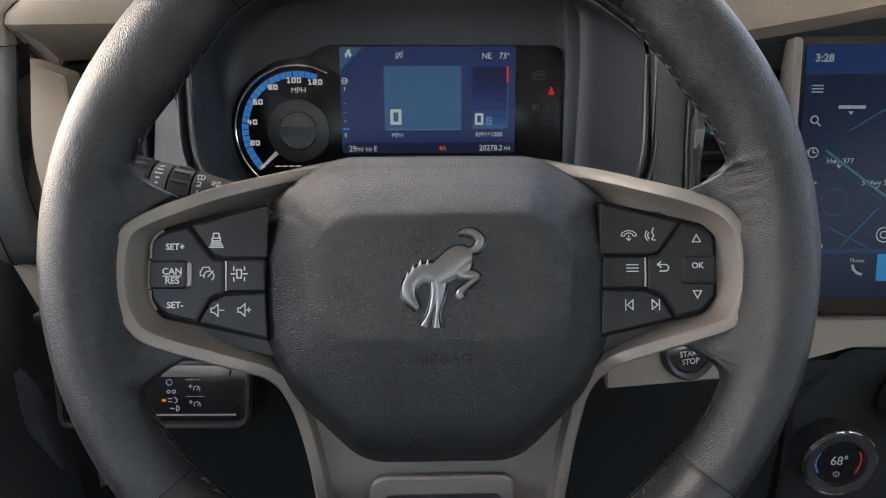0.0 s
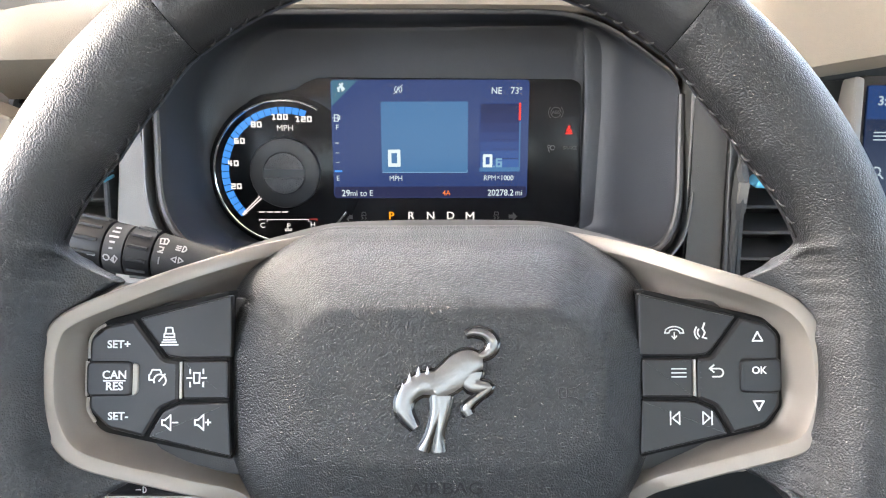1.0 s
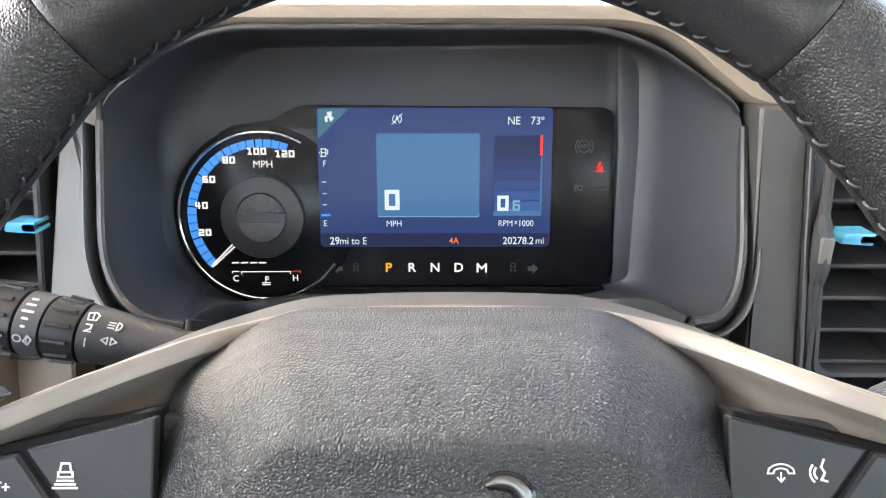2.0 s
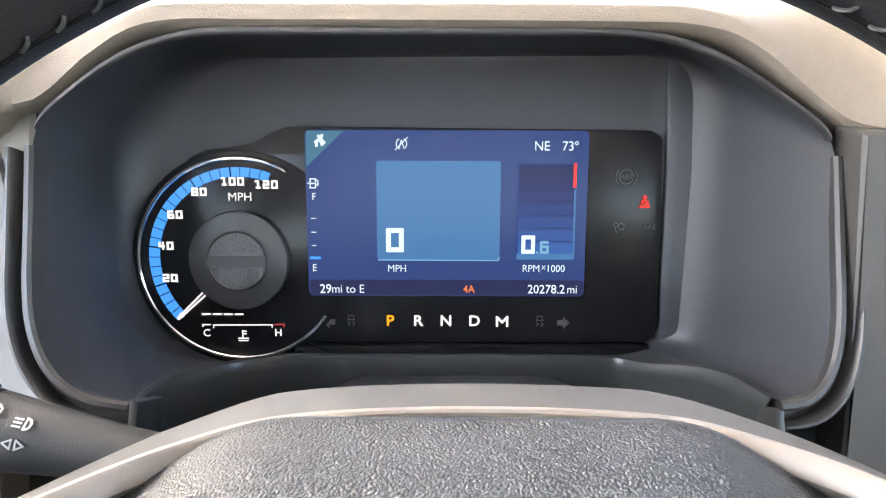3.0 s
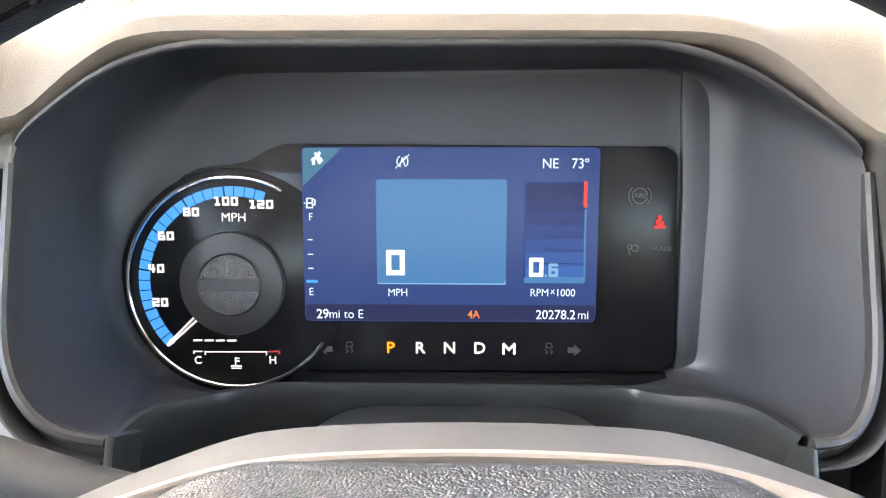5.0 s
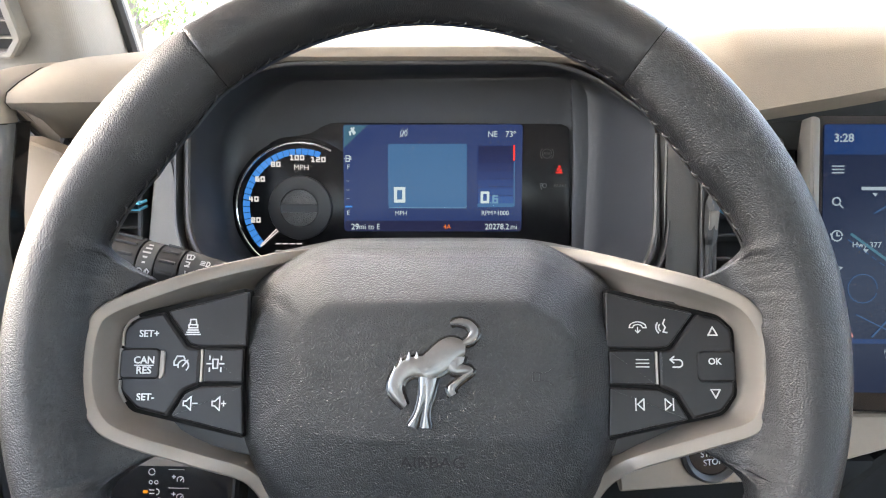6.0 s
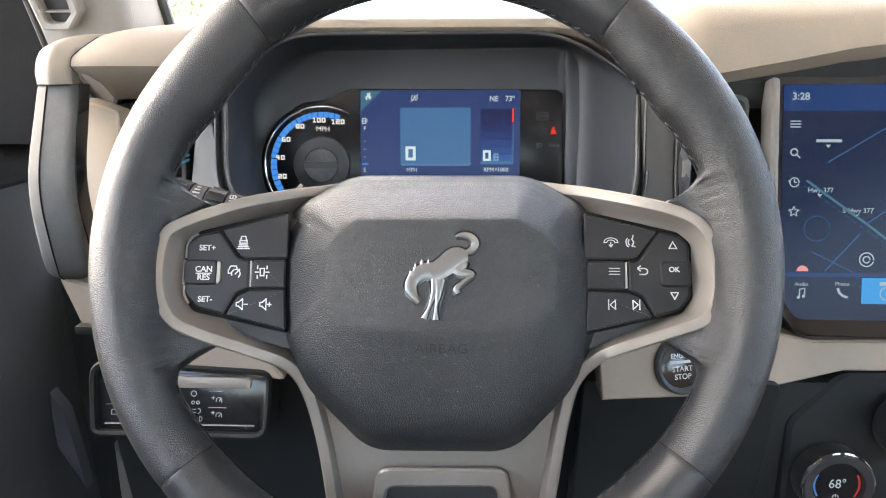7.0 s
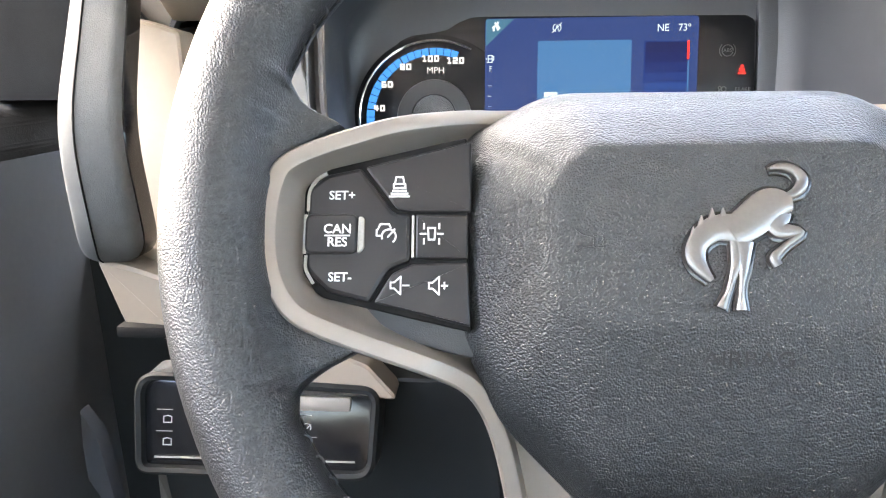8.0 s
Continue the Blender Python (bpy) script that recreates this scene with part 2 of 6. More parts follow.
def tube(bm, pts, r, n=8, cap=True):
    rings, k = [], len(pts)
    P = [Vector(p) for p in pts]
    for i, p in enumerate(P):
        t = (P[min(k - 1, i + 1)] - P[max(0, i - 1)]).normalized()
        side = t.cross(Vector((0.13, 0.31, 0.94))).normalized()
        up = side.cross(t)
        rr = r[i] if isinstance(r, (list, tuple)) else r
        rings.append([p + (side * math.cos(2 * math.pi * j / n) + up * math.sin(2 * math.pi * j / n)) * rr for j in range(n)])
    loft(bm, rings, caps=(cap, cap))


def block(bm, lo, hi, bev=0.0, seg=2):
    r = bmesh.ops.create_cube(bm, size=1)
    vs = r["verts"]
    for v in vs:
        v.co = Vector([(a + b) / 2 + c * (b - a) for a, b, c in zip(lo, hi, v.co)])
    if bev:
        es = list({e for v in vs for e in v.link_edges})
        bmesh.ops.bevel(bm, geom=es, offset=bev, segments=seg, profile=0.5, affect="EDGES")


def blockbm(lo, hi, bev=0.0, seg=2):
    bm = bmesh.new()
    block(bm, lo, hi, bev, seg)
    return bm


def strokes(lines, width, z, thick=0.0002):
    """Flat printed lines: each row of points becomes a ribbon of that width."""
    bm = bmesh.new()
    for ln in lines:
        for a, b in zip(ln, ln[1:]):
            a, b = Vector(a), Vector(b)
            d = (b - a)
            if d.length < 1e-7:
                continue
            d.normalize()
            e, s = d * width * 0.4, Vector((-d.y, d.x)) * width / 2
            q = [a - e + s, a - e - s, b + e - s, b + e + s]
            prism(bm, [tuple(v) for v in q], z, z + thick)
    return bm


def fills(polys, z, thick=0.0002):
    bm = bmesh.new()
    for p in polys:
        prism(bm, list(p), z, z + thick)
    return bm


def words(name, body, size, x, y, z, material, parent, bold=0.0, align="CENTER", squeeze=1.0, label="", turn=0.0, thick=0.00015, lean_up=0.0):
    """Lettering in the built-in font, laid on a panel as a mesh."""
    c = bpy.data.curves.new(name, "FONT")
    c.body, c.size, c.align_x, c.align_y, c.offset, c.extrude = body, size, align, "CENTER", bold * size, thick / 2
    c.resolution_u = 3
    tmp = new(name, c)
    bpy.context.view_layer.update()
    me = bpy.data.meshes.new_from_object(tmp.evaluated_get(bpy.context.evaluated_depsgraph_get()))
    bpy.data.objects.remove(tmp)
    bpy.data.curves.remove(c)
    me.transform(pose(x, y, z, lean_up, 0, turn) @ Matrix.Diagonal((squeeze, 1, 1, 1)))
    me.name = name
    me.materials.clear()
    me.materials.append(material)
    ob = new(name, me)
    ob.parent = parent
    if label:
        ob["label"] = label
    return ob


# ---------- ground and outdoors ----------


def sheet(name, x0, y0, x1, y1, z, material, label, category):
    ob = part(name, blockbm((x0, y0, z - 0.2), (x1, y1, z)), material)
    return tagged(ob, label, category, kind="structure")


GROUND = mat("pale_concrete", (0.36, 0.36, 0.35), 0.85, bump=[("noise", 8, 0.3, 0.01)], tint=0.15, tint_scale=0.6)
LEAF = mat("sunlit_leaf", (0.10, 0.16, 0.035), 0.6, tint=0.3, tint_scale=3)
BARK = mat("grey_bark", (0.13, 0.11, 0.09), 0.85, bump=[("noise", 30, 0.6, 0.01)], tint=0.3, tint_scale=8)
sheet("ground", -400, -400, 400, 400, 0.0, GROUND, "pale concrete car park under an overcast sky", "ground")


def tree(x, y, height, spread, seed):
    rnd = random.Random(seed)
    t = thing("tree", Matrix.Translation((x, y, 0)), "leafy green tree in soft daylight beyond the windscreen", "tree", "trees by the car park")
    bm = bmesh.new()
    tube(bm, [(0, 0, -0.1), (0.05, 0.02, height * 0.3), (0.0, 0.1, height * 0.6), (0.05, 0.05, height * 0.85)], [0.16, 0.12, 0.07, 0.02], 10)
    for k in range(9):
        a, h = k * 2.4, height * (0.3 + 0.05 * k)
        l = spread * rnd.uniform(0.5, 0.9)
        tube(bm, [(0, 0.03, h), (math.cos(a) * l * 0.5, math.sin(a) * l * 0.5, h + l * 0.3), (math.cos(a) * l, math.sin(a) * l, h + l * 0.5)], [0.05, 0.03, 0.01], 6)
    part("trunk", bm, BARK, t)
    vs, fs = [], []
    for k in range(70):
        a, u = rnd.uniform(0, 6.28), rnd.random() ** 0.5
        c = Vector((math.cos(a) * u * spread, math.sin(a) * u * spread, height * rnd.uniform(0.32, 1.0)))
        c.x *= 1.1 - 0.5 * abs(c.z / height - 0.6)
        c.y *= 1.1 - 0.5 * abs(c.z / height - 0.6)
        for q in range(70):
            p = c + Vector((rnd.gauss(0, 0.22), rnd.gauss(0, 0.22), rnd.gauss(0, 0.17)))
            s, e = rnd.uniform(0.035, 0.07), Euler((rnd.uniform(0, 6), rnd.uniform(0, 6), rnd.uniform(0, 6))).to_matrix()
            i = len(vs)
            vs += [tuple(p + e @ Vector(v) * s) for v in ((-1, 0, 0), (0, -0.45, 0.1), (1, 0, 0), (0, 0.45, 0.1))]
            fs.append((i, i + 1, i + 2, i + 3))
    me = bpy.data.meshes.new("crown")
    me.from_pydata(vs, [], fs)
    me.materials.append(LEAF)
    ob = new("crown", me)
    ob.parent = t


tree(-6.6, 13.0, 6.2, 1.7, 3)
tree(-11.5, 20.0, 7.0, 2.4, 5)
tree(-17.5, 16.0, 7.5, 2.6, 8)

# ---------- the cabin shell ----------
# unseen roof and walls, added and kept pale to bounce fill light
HEADLINER = mat("pale_fill_headliner", (0.74, 0.72, 0.69), 0.9, bump=[("noise", 800, 0.3, 0.0005)], tint=0.06, tint_scale=6)
CARPET = mat("black_carpet", (0.012, 0.012, 0.012), 0.95, bump=[("noise", 900, 0.8, 0.002)], tint=0.3, tint_scale=30)
DOOR_DARK = mat("dark_door_plastic", (0.060, 0.063, 0.065), 0.55, bump=[("cells", 900, 0.3, 0.0004)], tint=0.2, tint_scale=10)


def slab(name, lo, hi, material, label, category, bev=0.0):
    return tagged(part(name, blockbm(lo, hi, bev), material), label, category, kind="structure")


slab("floor", (-0.62, -2.4, 0.36), (1.22, 1.1, 0.40), CARPET, "black carpeted car floor", "floor")
slab("ceiling", (-0.62, -2.4, 1.70), (1.22, 0.85, 1.74), HEADLINER, "unseen headliner, kept pale to bounce fill light", "ceiling")
slab("wall_rear", (-0.62, -2.44, 0.40), (1.22, -2.40, 1.15), BEIGE_HARD, "unseen rear cabin wall, beige to bounce fill light", "wall")
for k, x in enumerate((-0.62, 1.18)):
    side = ("wall_left", "wall_right")[k]
    slab(side, (x, -2.4, 0.40), (x + 0.04, 1.05, (1.12, 1.20)[k]), BEIGE_HARD, "unseen lower cabin side, beige to bounce fill light", "wall")
    slab(side + "_header", (x, -1.9, 1.60), (x + 0.04, 0.87, 1.70), PILLAR, "unseen pale header above the side windows", "pillar")
    slab(side + "_rear_pillar", (x, -2.4, (1.12, 1.20)[k]), (x + 0.04, -1.9, 1.70), PILLAR, "unseen pale rear pillar of the cabin side", "pillar")
    slab(side + "_centre_pillar", (x, -0.55, (1.12, 1.20)[k]), (x + 0.04, -0.40, 1.70), PILLAR, "unseen pale centre pillar between the side windows", "pillar")
slab("wall_front", (-0.62, 1.05, 0.36), (1.22, 1.09, 1.24), BLACK, "black firewall below the windscreen", "wall")

# windscreen: one raked pane between the pad and the roof
GLASS = bpy.data.materials.new("clear_glass")
GLASS.use_nodes = True
gp = GLASS.node_tree.nodes["Principled BSDF"]
gp.inputs["Transmission Weight"].default_value, gp.inputs["Roughness"].default_value, gp.inputs["IOR"].default_value = 1.0, 0.0, 1.12
gp.inputs["Base Color"].default_value = (0.97, 0.99, 0.98, 1)
bm = bmesh.new()
loft(bm, [[(-0.58, 1.04, 1.25), (1.18, 1.04, 1.25), (1.18, 0.85, 1.72), (-0.58, 0.85, 1.72)], [(-0.58, 1.044, 1.254), (1.18, 1.044, 1.254), (1.18, 0.854, 1.724), (-0.58, 0.854, 1.724)]], caps=(True, True))
pane = part("windscreen", bm, GLASS)
pane.visible_shadow = False
tagged(pane, "clear raked windscreen above the beige dashboard", "windscreen", kind="structure")

# ---------- dashboard pad ----------


LIP = smooth_path([(-0.30, 1.2305), (-0.27, 1.2308), (-0.24, 1.2308), (-0.205, 1.2300), (-0.188, 1.2265), (-0.176, 1.2290), (-0.155, 1.2475), (-0.131, 1.2580), (-0.08, 1.2588), (0.05, 1.2584), (0.090, 1.2570), (0.112, 1.2495), (0.134, 1.2315), (0.148, 1.2215), (0.165, 1.2195), (0.190, 1.2225), (0.223, 1.2285), (0.249, 1.2330), (0.275, 1.2380), (0.300, 1.2420), (0.40, 1.2500), (0.8, 1.2500)], 5)


def pad_rows(x):
    """One cross-section of the pad: underside, lip, rolled front and top."""
    zb = float(np.interp(x, [p[0] for p in LIP], [p[1] for p in LIP]))
    yf = float(np.interp(x, [-0.290, -0.284, -0.276, -0.262, -0.24, -0.20, -0.186, -0.155, -0.131, 0.087, 0.112, 0.134, 0.150, 0.19, 0.8], [0.430, 0.424, 0.4205, 0.422, 0.428, 0.446, 0.466, 0.480, 0.485, 0.485, 0.482, 0.474, 0.468, 0.447, 0.437]))
    zt = float(np.interp(x, [-0.276, -0.262, -0.245, -0.20, -0.14, -0.08, 0.10, 0.20, 0.8], [1.2575, 1.2630, 1.2670, 1.2730, 1.2790, 1.2790, 1.2780, 1.287, 1.288]))
    arch = float(np.interp(x, [-0.2, -0.187, 0.150, 0.168], [0, 1, 1, 0]))
    under = -0.004 - 0.018 * (1 - arch) * float(np.interp(x, [-0.273, -0.262], [0, 1]))
    zm = zb + 0.55 * (zt - zb)
    return [(x, 0.56, zb + under), (x, yf + 0.030, zb + under), (x, yf + 0.004, zb - 0.001), (x, yf, zb + 0.003), (x, yf + 0.003, zb + 0.009), (x, yf + 0.016, zm), (x, yf + 0.040, zb + 0.86 * (zt - zb)), (x, 0.585, zt), (x, 0.66, zt + 0.001), (x, 1.04, zt - 0.025)]


bm = bmesh.new()
xs = sorted({round(v, 4) for v in list(np.arange(-0.274, 0.80, 0.006)) + [-0.186, 0.150, -0.131, 0.087]})
loft(bm, [pad_rows(x) for x in xs], close=False, caps=(True, True))
pad = tagged(part("dashboard_pad", bm, BEIGE, smooth=60), "soft beige stitched dashboard pad arching over the gauges", "dashboard", kind="structure")

bm = bmesh.new()
tube(bm, [(-0.2738, p[1] - 0.0004, p[2] + 0.0004) for p in pad_rows(-0.2740)[2:-2]], 0.0003, 6)
tagged(part("pad_seam", bm, SEAM), "dark seam where the pad meets the grab bar", "seam", kind="structure")
# ---------- steering wheel ----------
wheel = thing("steering_wheel", WHEEL, "black leather steering wheel with satin silver spokes and keys", "steering wheel")
RC, RW, ROUT = (-0.0010, 0.007), 0.012, 0.182


def ramp(a, b, v):
    t = max(0.0, min(1.0, (v - a) / (b - a)))
    return t * t * (3 - 2 * t)


def side_angle(th):
    """Degrees below the level spoke, the same on both sides."""
    return (th - 180) if 90 < th < 270 else -(th if th < 180 else th - 360)


def rim_inner(th):
    """The grip's own inner radius: fuller for the thumbs, slimmer below."""
    return float(np.interp(side_angle(th), [-65, -50, -43, -32, -24, -18, 22, 30, 45, 60], [0.149, 0.148, 0.1445, 0.1435, 0.147, 0.1485, 0.1505, 0.1515, 0.1530, 0.1530]))


def web_line(th):
    """Where the leather reaches in to meet the silver spoke trim."""
    a = side_angle(th)
    a -= 2.1 * ramp(14, 19, a) if 90 < th < 270 else 0.0
    return float(np.interp(a, [-17.6, -16.4, -15.3, -14.3, -13.6, -13.1, -12.5, -10.2, -5.4, -1.2, 7.9, 12.8, 16.0, 18.4, 20.5, 20.7, 20.9, 21.2, 21.7, 22.8, 25.5], [0.1490, 0.1483, 0.1462, 0.1425, 0.1365, 0.1285, 0.128, 0.1355, 0.1437, 0.1475, 0.1485, 0.1468, 0.1392, 0.130, 0.1230, 0.1275, 0.1350, 0.1425, 0.1470, 0.1497, 0.1515]))


def web_inner(th):
    s = float(np.interp(side_angle(th), [-13, -10, 17, 20], [0.25, 2.6, 2.0, 0.25]))
    return sum(web_line(th + e * s / 6) for e in range(-6, 7)) / 13


def rim_point(th, ph, grow=1.0):
    rn = rim_inner(th)
    ri = min(rn, web_inner(th))
    a, b, rc = (ROUT - rn) / 2 * grow, 0.0175 * grow, (ROUT + rn) / 2
    c, s = math.cos(ph), math.sin(ph)
    r, w = rc + a * c, RW + b * s
    f = max(0.0, min(1.0, (rn - ri) / 0.004))
    if c < 0 and f > 0:
        r = rc + (rc - ri) * c
        q = (rc - r) / a
        round_ = b * math.sqrt(1 - q * q) if q < 1 else -1.5 * (q - 1) * a
        level = float(np.interp(side_angle(th), [-16, -13, -10, -5, 13, 17, 20, 24], [0.004, 0.003, 0.004, 0.0065, 0.0065, 0.005, 0.003, 0.001])) + 0.10 * (r - ri)
        up = s > 0
        fin = level if up else level - 0.010 - 0.25 * (r - ri)
        g, h = (RW + round_, fin) if up else (-(RW - round_), -fin)
        m = (g + h + math.sqrt((g - h) ** 2 + 0.006 ** 2)) / 2
        edge = 1 - max(0.0, -c - 0.96) / 0.04 * 0.5
        w = w * (1 - f) + f * ((m if up else -m) * edge + (level - 0.005) * (1 - edge))
    return (RC[0] + r * math.cos(radians(th)), RC[1] + r * math.sin(radians(th)), w)


def rim_section(name, a0, a1, material, label):
    bm = bmesh.new()
    n = int((a1 - a0) / 0.4)
    rings = []
    for i in range(n + 1):
        th = a0 + (a1 - a0) * i / n
        edge = min(i, n - i)
        g = (0.972, 0.994)[edge] if edge < 2 else 1.0
        rings.append([rim_point(th, 2 * math.pi * j / 48, g) for j in range(48)])
    loft(bm, rings, caps=(True, True))
    sec = part(name, bm, material, wheel, label, smooth=60)
    # inner seam and its lacing, broken where the spokes join
    free = [a0 + (a1 - a0) * i / n for i in range(n + 1)]
    for lo, hi in ((-90, -17.5), (27.5, 90)):
        run = [th for th in free if lo < side_angle(th) < hi]
        for half in ([th for th in run if 90 < th < 270], [th for th in run if not 90 < th < 270]):
            if len(half) > 8:
                bm = bmesh.new()
                tube(bm, [rim_point(th, radians(184), 1.0) for th in half], 0.00055, 6)
                part("seam", bm, SEAM, sec)
    bm = bmesh.new()
    tube(bm, smooth_path([(-0.0021, 0, -0.0002), (-0.0010, 0, 0.0006), (0.0010, 0, 0.0006), (0.0021, 0, -0.0002)], 3), 0.00044, 6)
    me = None
    steps = int((a1 - a0) / 2.9)
    for i in range(steps):
        th = a0 + 1.5 + (a1 - a0 - 3) * (i + 0.5) / steps
        if -18.5 < side_angle(th) < 28:
            continue
        for k, ph in enumerate((180,)):
            p, q = Vector(rim_point(th, radians(ph))), Vector(rim_point(th, radians(ph + 8)))
            t = Vector((-math.sin(radians(th)), math.cos(radians(th)), 0))
            nrm = (p - Vector((RC[0] + 0.165 * math.cos(radians(th)), RC[1] + 0.165 * math.sin(radians(th)), RW))).normalized()
            ax = (t + (q - p).normalized() * 0.8).normalized()
            ob = new("stitch", me) if me else part("stitch", bm, THREAD, sec)
            me = ob.data
            ob.parent = sec
            ob.matrix_basis = Matrix.Translation(p + nrm * 0.0001) @ Matrix((ax, nrm.cross(ax), nrm)).transposed().to_4x4()
    return sec


for mid in (52.1, 127.9, 221.7, 320.3):
    bm = bmesh.new()
    loft(bm, [[rim_point(mid + e, 2 * math.pi * j / 32, 0.965) for j in range(32)] for e in (-3, -1.5, 0, 1.5, 3)], caps=(True, True))
    part("joint_core", bm, SEAM, wheel, "dark core seen in the leather joint")
rim_section("rim_top", 52.18, 127.82, LEATHER_FINE, "smooth black leather top of the rim")
rim_section("rim_side", 127.98, 221.62, LEATHER, "grained black leather grip")
rim_section("rim_side", 320.38, 412.02, LEATHER, "grained black leather grip")
rim_section("rim_bottom", 221.78, 320.22, LEATHER_FINE, "smooth black leather foot of the rim")

# silver spoke trim: one band runs from the top centre round the keys and down the lower spoke
LEFT = [(-0.046, 0.0590, -0.046), (-0.0698, 0.0541, -0.034), (-0.0838, 0.0496, -0.021), (-0.1068, 0.0402, -0.0005), (-0.1253, 0.0322, 0.0075), (-0.1385, 0.0264, 0.0105), (-0.1462, 0.0210, 0.012), (-0.1495, 0.0145, 0.012), (-0.1513, 0.0055, 0.012), (-0.1515, -0.0065, 0.012), (-0.1500, -0.0165, 0.012), (-0.1455, -0.0270, 0.012), (-0.1380, -0.0346, 0.011), (-0.1243, -0.0405, 0.008), (-0.1115, -0.0450, 0.004), (-0.0973, -0.0499, 0.000), (-0.0855, -0.0552, -0.008), (-0.0793, -0.0618, -0.0135), (-0.0748, -0.0715, -0.018), (-0.0710, -0.0854, -0.023), (-0.0672, -0.1050, -0.029), (-0.0642, -0.1276, -0.035), (-0.0600, -0.1620, -0.044)]
RIGHT = [(0.0025, 0.0605, -0.0505), (0.0509, 0.0593, -0.046), (0.0723, 0.0554, -0.034), (0.0888, 0.0503, -0.021), (0.1096, 0.0412, -0.0005), (0.1245, 0.0357, 0.0075), (0.1378, 0.0298, 0.0105), (0.1450, 0.0233, 0.012), (0.1494, 0.0155, 0.012), (0.1514, 0.0063, 0.012), (0.1521, -0.0066, 0.012), (0.1510, -0.0162, 0.012), (0.1475, -0.0250, 0.012), (0.1412, -0.0316, 0.011), (0.1290, -0.0362, 0.008), (0.1146, -0.0412, 0.004), (0.0967, -0.0474, 0.000), (0.0892, -0.0520, -0.006), (0.0825, -0.0600, -0.013), (0.0783, -0.0693, -0.017), (0.0758, -0.0830, -0.022), (0.0736, -0.0958, -0.026), (0.0693, -0.1276, -0.035), (0.0645, -0.1620, -0.044)]
EDGE = [(-0.0004, -0.0185), (-0.0003, -0.0022), (0.0002, -0.0006), (0.0010, 0.0), (0.0050, -0.0001), (0.0060, -0.0006), (0.0066, -0.0018), (0.0074, -0.0055), (0.0088, -0.0105), (0.0108, -0.0140), (0.0140, -0.0160), (0.0185, -0.0170)]
path = smooth_path(LEFT[::-1] + RIGHT, 7)
for _ in range(3):
    path = [path[0]] + [tuple((a + 2 * b + c) / 4 for a, b, c in zip(path[k - 1], path[k], path[k + 1])) for k in range(1, len(path) - 1)] + [path[-1]]
rows, m = [], len(path)
for i, p in enumerate(path):
    t = (Vector(path[min(m - 1, i + 1)][:2]) - Vector(path[max(0, i - 1)][:2])).normalized()
    flare = float(np.interp(abs(p[0]), [0.05, 0.11], [0.0046, 0.0])) * (p[1] > 0)
    rows.append([(p[0] + t.y * (o - (flare if k == 0 else 0)), p[1] - t.x * (o - (flare if k == 0 else 0)), h + (0.0055 if k == 0 and flare else 0) + p[2]) for k, (o, h) in enumerate(EDGE)])
bm = bmesh.new()
loft(bm, [r[1:] for r in rows], close=False)
trim = part("spoke_trim", bm, SATIN, wheel, "satin silver spoke trim", smooth=33)
bm = bmesh.new()
loft(bm, [r[:2] for r in rows], close=False)
part("back_shell", bm, TAUPE, trim, "darker taupe outer wall", smooth=33)

# dark backing behind keys and hub, and the satin plate of the lower spoke
for k in (-1, 1):
    part("backing", plate(rpoly([(k * 0.150, -0.028, 0.02), (k * 0.060, -0.050, 0.02), (k * 0.060, 0.030, 0.02), (k * 0.150, 0.025, 0.02)]), -0.040, -0.0085, 0.002), BLACK, wheel)
part("backing", plate(rpoly([(-0.070, -0.080, 0.02), (0.070, -0.080, 0.02), (0.085, 0.040, 0.02), (0.04, 0.056, 0.03), (-0.04, 0.056, 0.03), (-0.085, 0.040, 0.02)]), -0.085, -0.050, 0.002), BLACK, wheel)
slope = lambda y, lift: -0.016 + (y + 0.060) * 0.30 + lift
o = rpoly([(-0.058, -0.162, 0.01), (0.064, -0.162, 0.01), (0.076, -0.060, 0.01), (-0.070, -0.060, 0.01)])
bm = bmesh.new()
loft(bm, [[(x, y, slope(y, -0.012)) for x, y in o], [(x, y, slope(y, -0.0075)) for x, y in o]], caps=(True, True))
part("lower_plate", bm, SATIN, wheel, "satin silver plate of the lower spoke")
bm = bmesh.new()
o, i = rpoly([(-0.0415, -0.160, 0.004), (0.0475, -0.160, 0.004), (0.0415, -0.1125, 0.009), (-0.0345, -0.1130, 0.009)]), rpoly([(-0.0340, -0.160, 0.004), (0.0400, -0.160, 0.004), (0.0350, -0.1235, 0.006), (-0.0285, -0.1240, 0.006)])
loft(bm, [[(x, y, slope(y, h)) for x, y in q] for q, h in ((o, -0.010), (o, -0.002), (inset(o, 0.0015), -0.0008), (inset(i, -0.0012), -0.0008), (i, -0.002), (i, -0.012))])
part("spoke_surround", bm, SATIN, wheel, "raised satin silver surround")
bm = bmesh.new()
i = inset(i, -0.0005)
loft(bm, [[(x, y, slope(y, -0.0080)) for x, y in i], [(x, y, slope(y, -0.0065)) for x, y in i]], caps=(True, True))
part("spoke_opening", bm, BLACK, wheel, "black recess of the lower spoke")

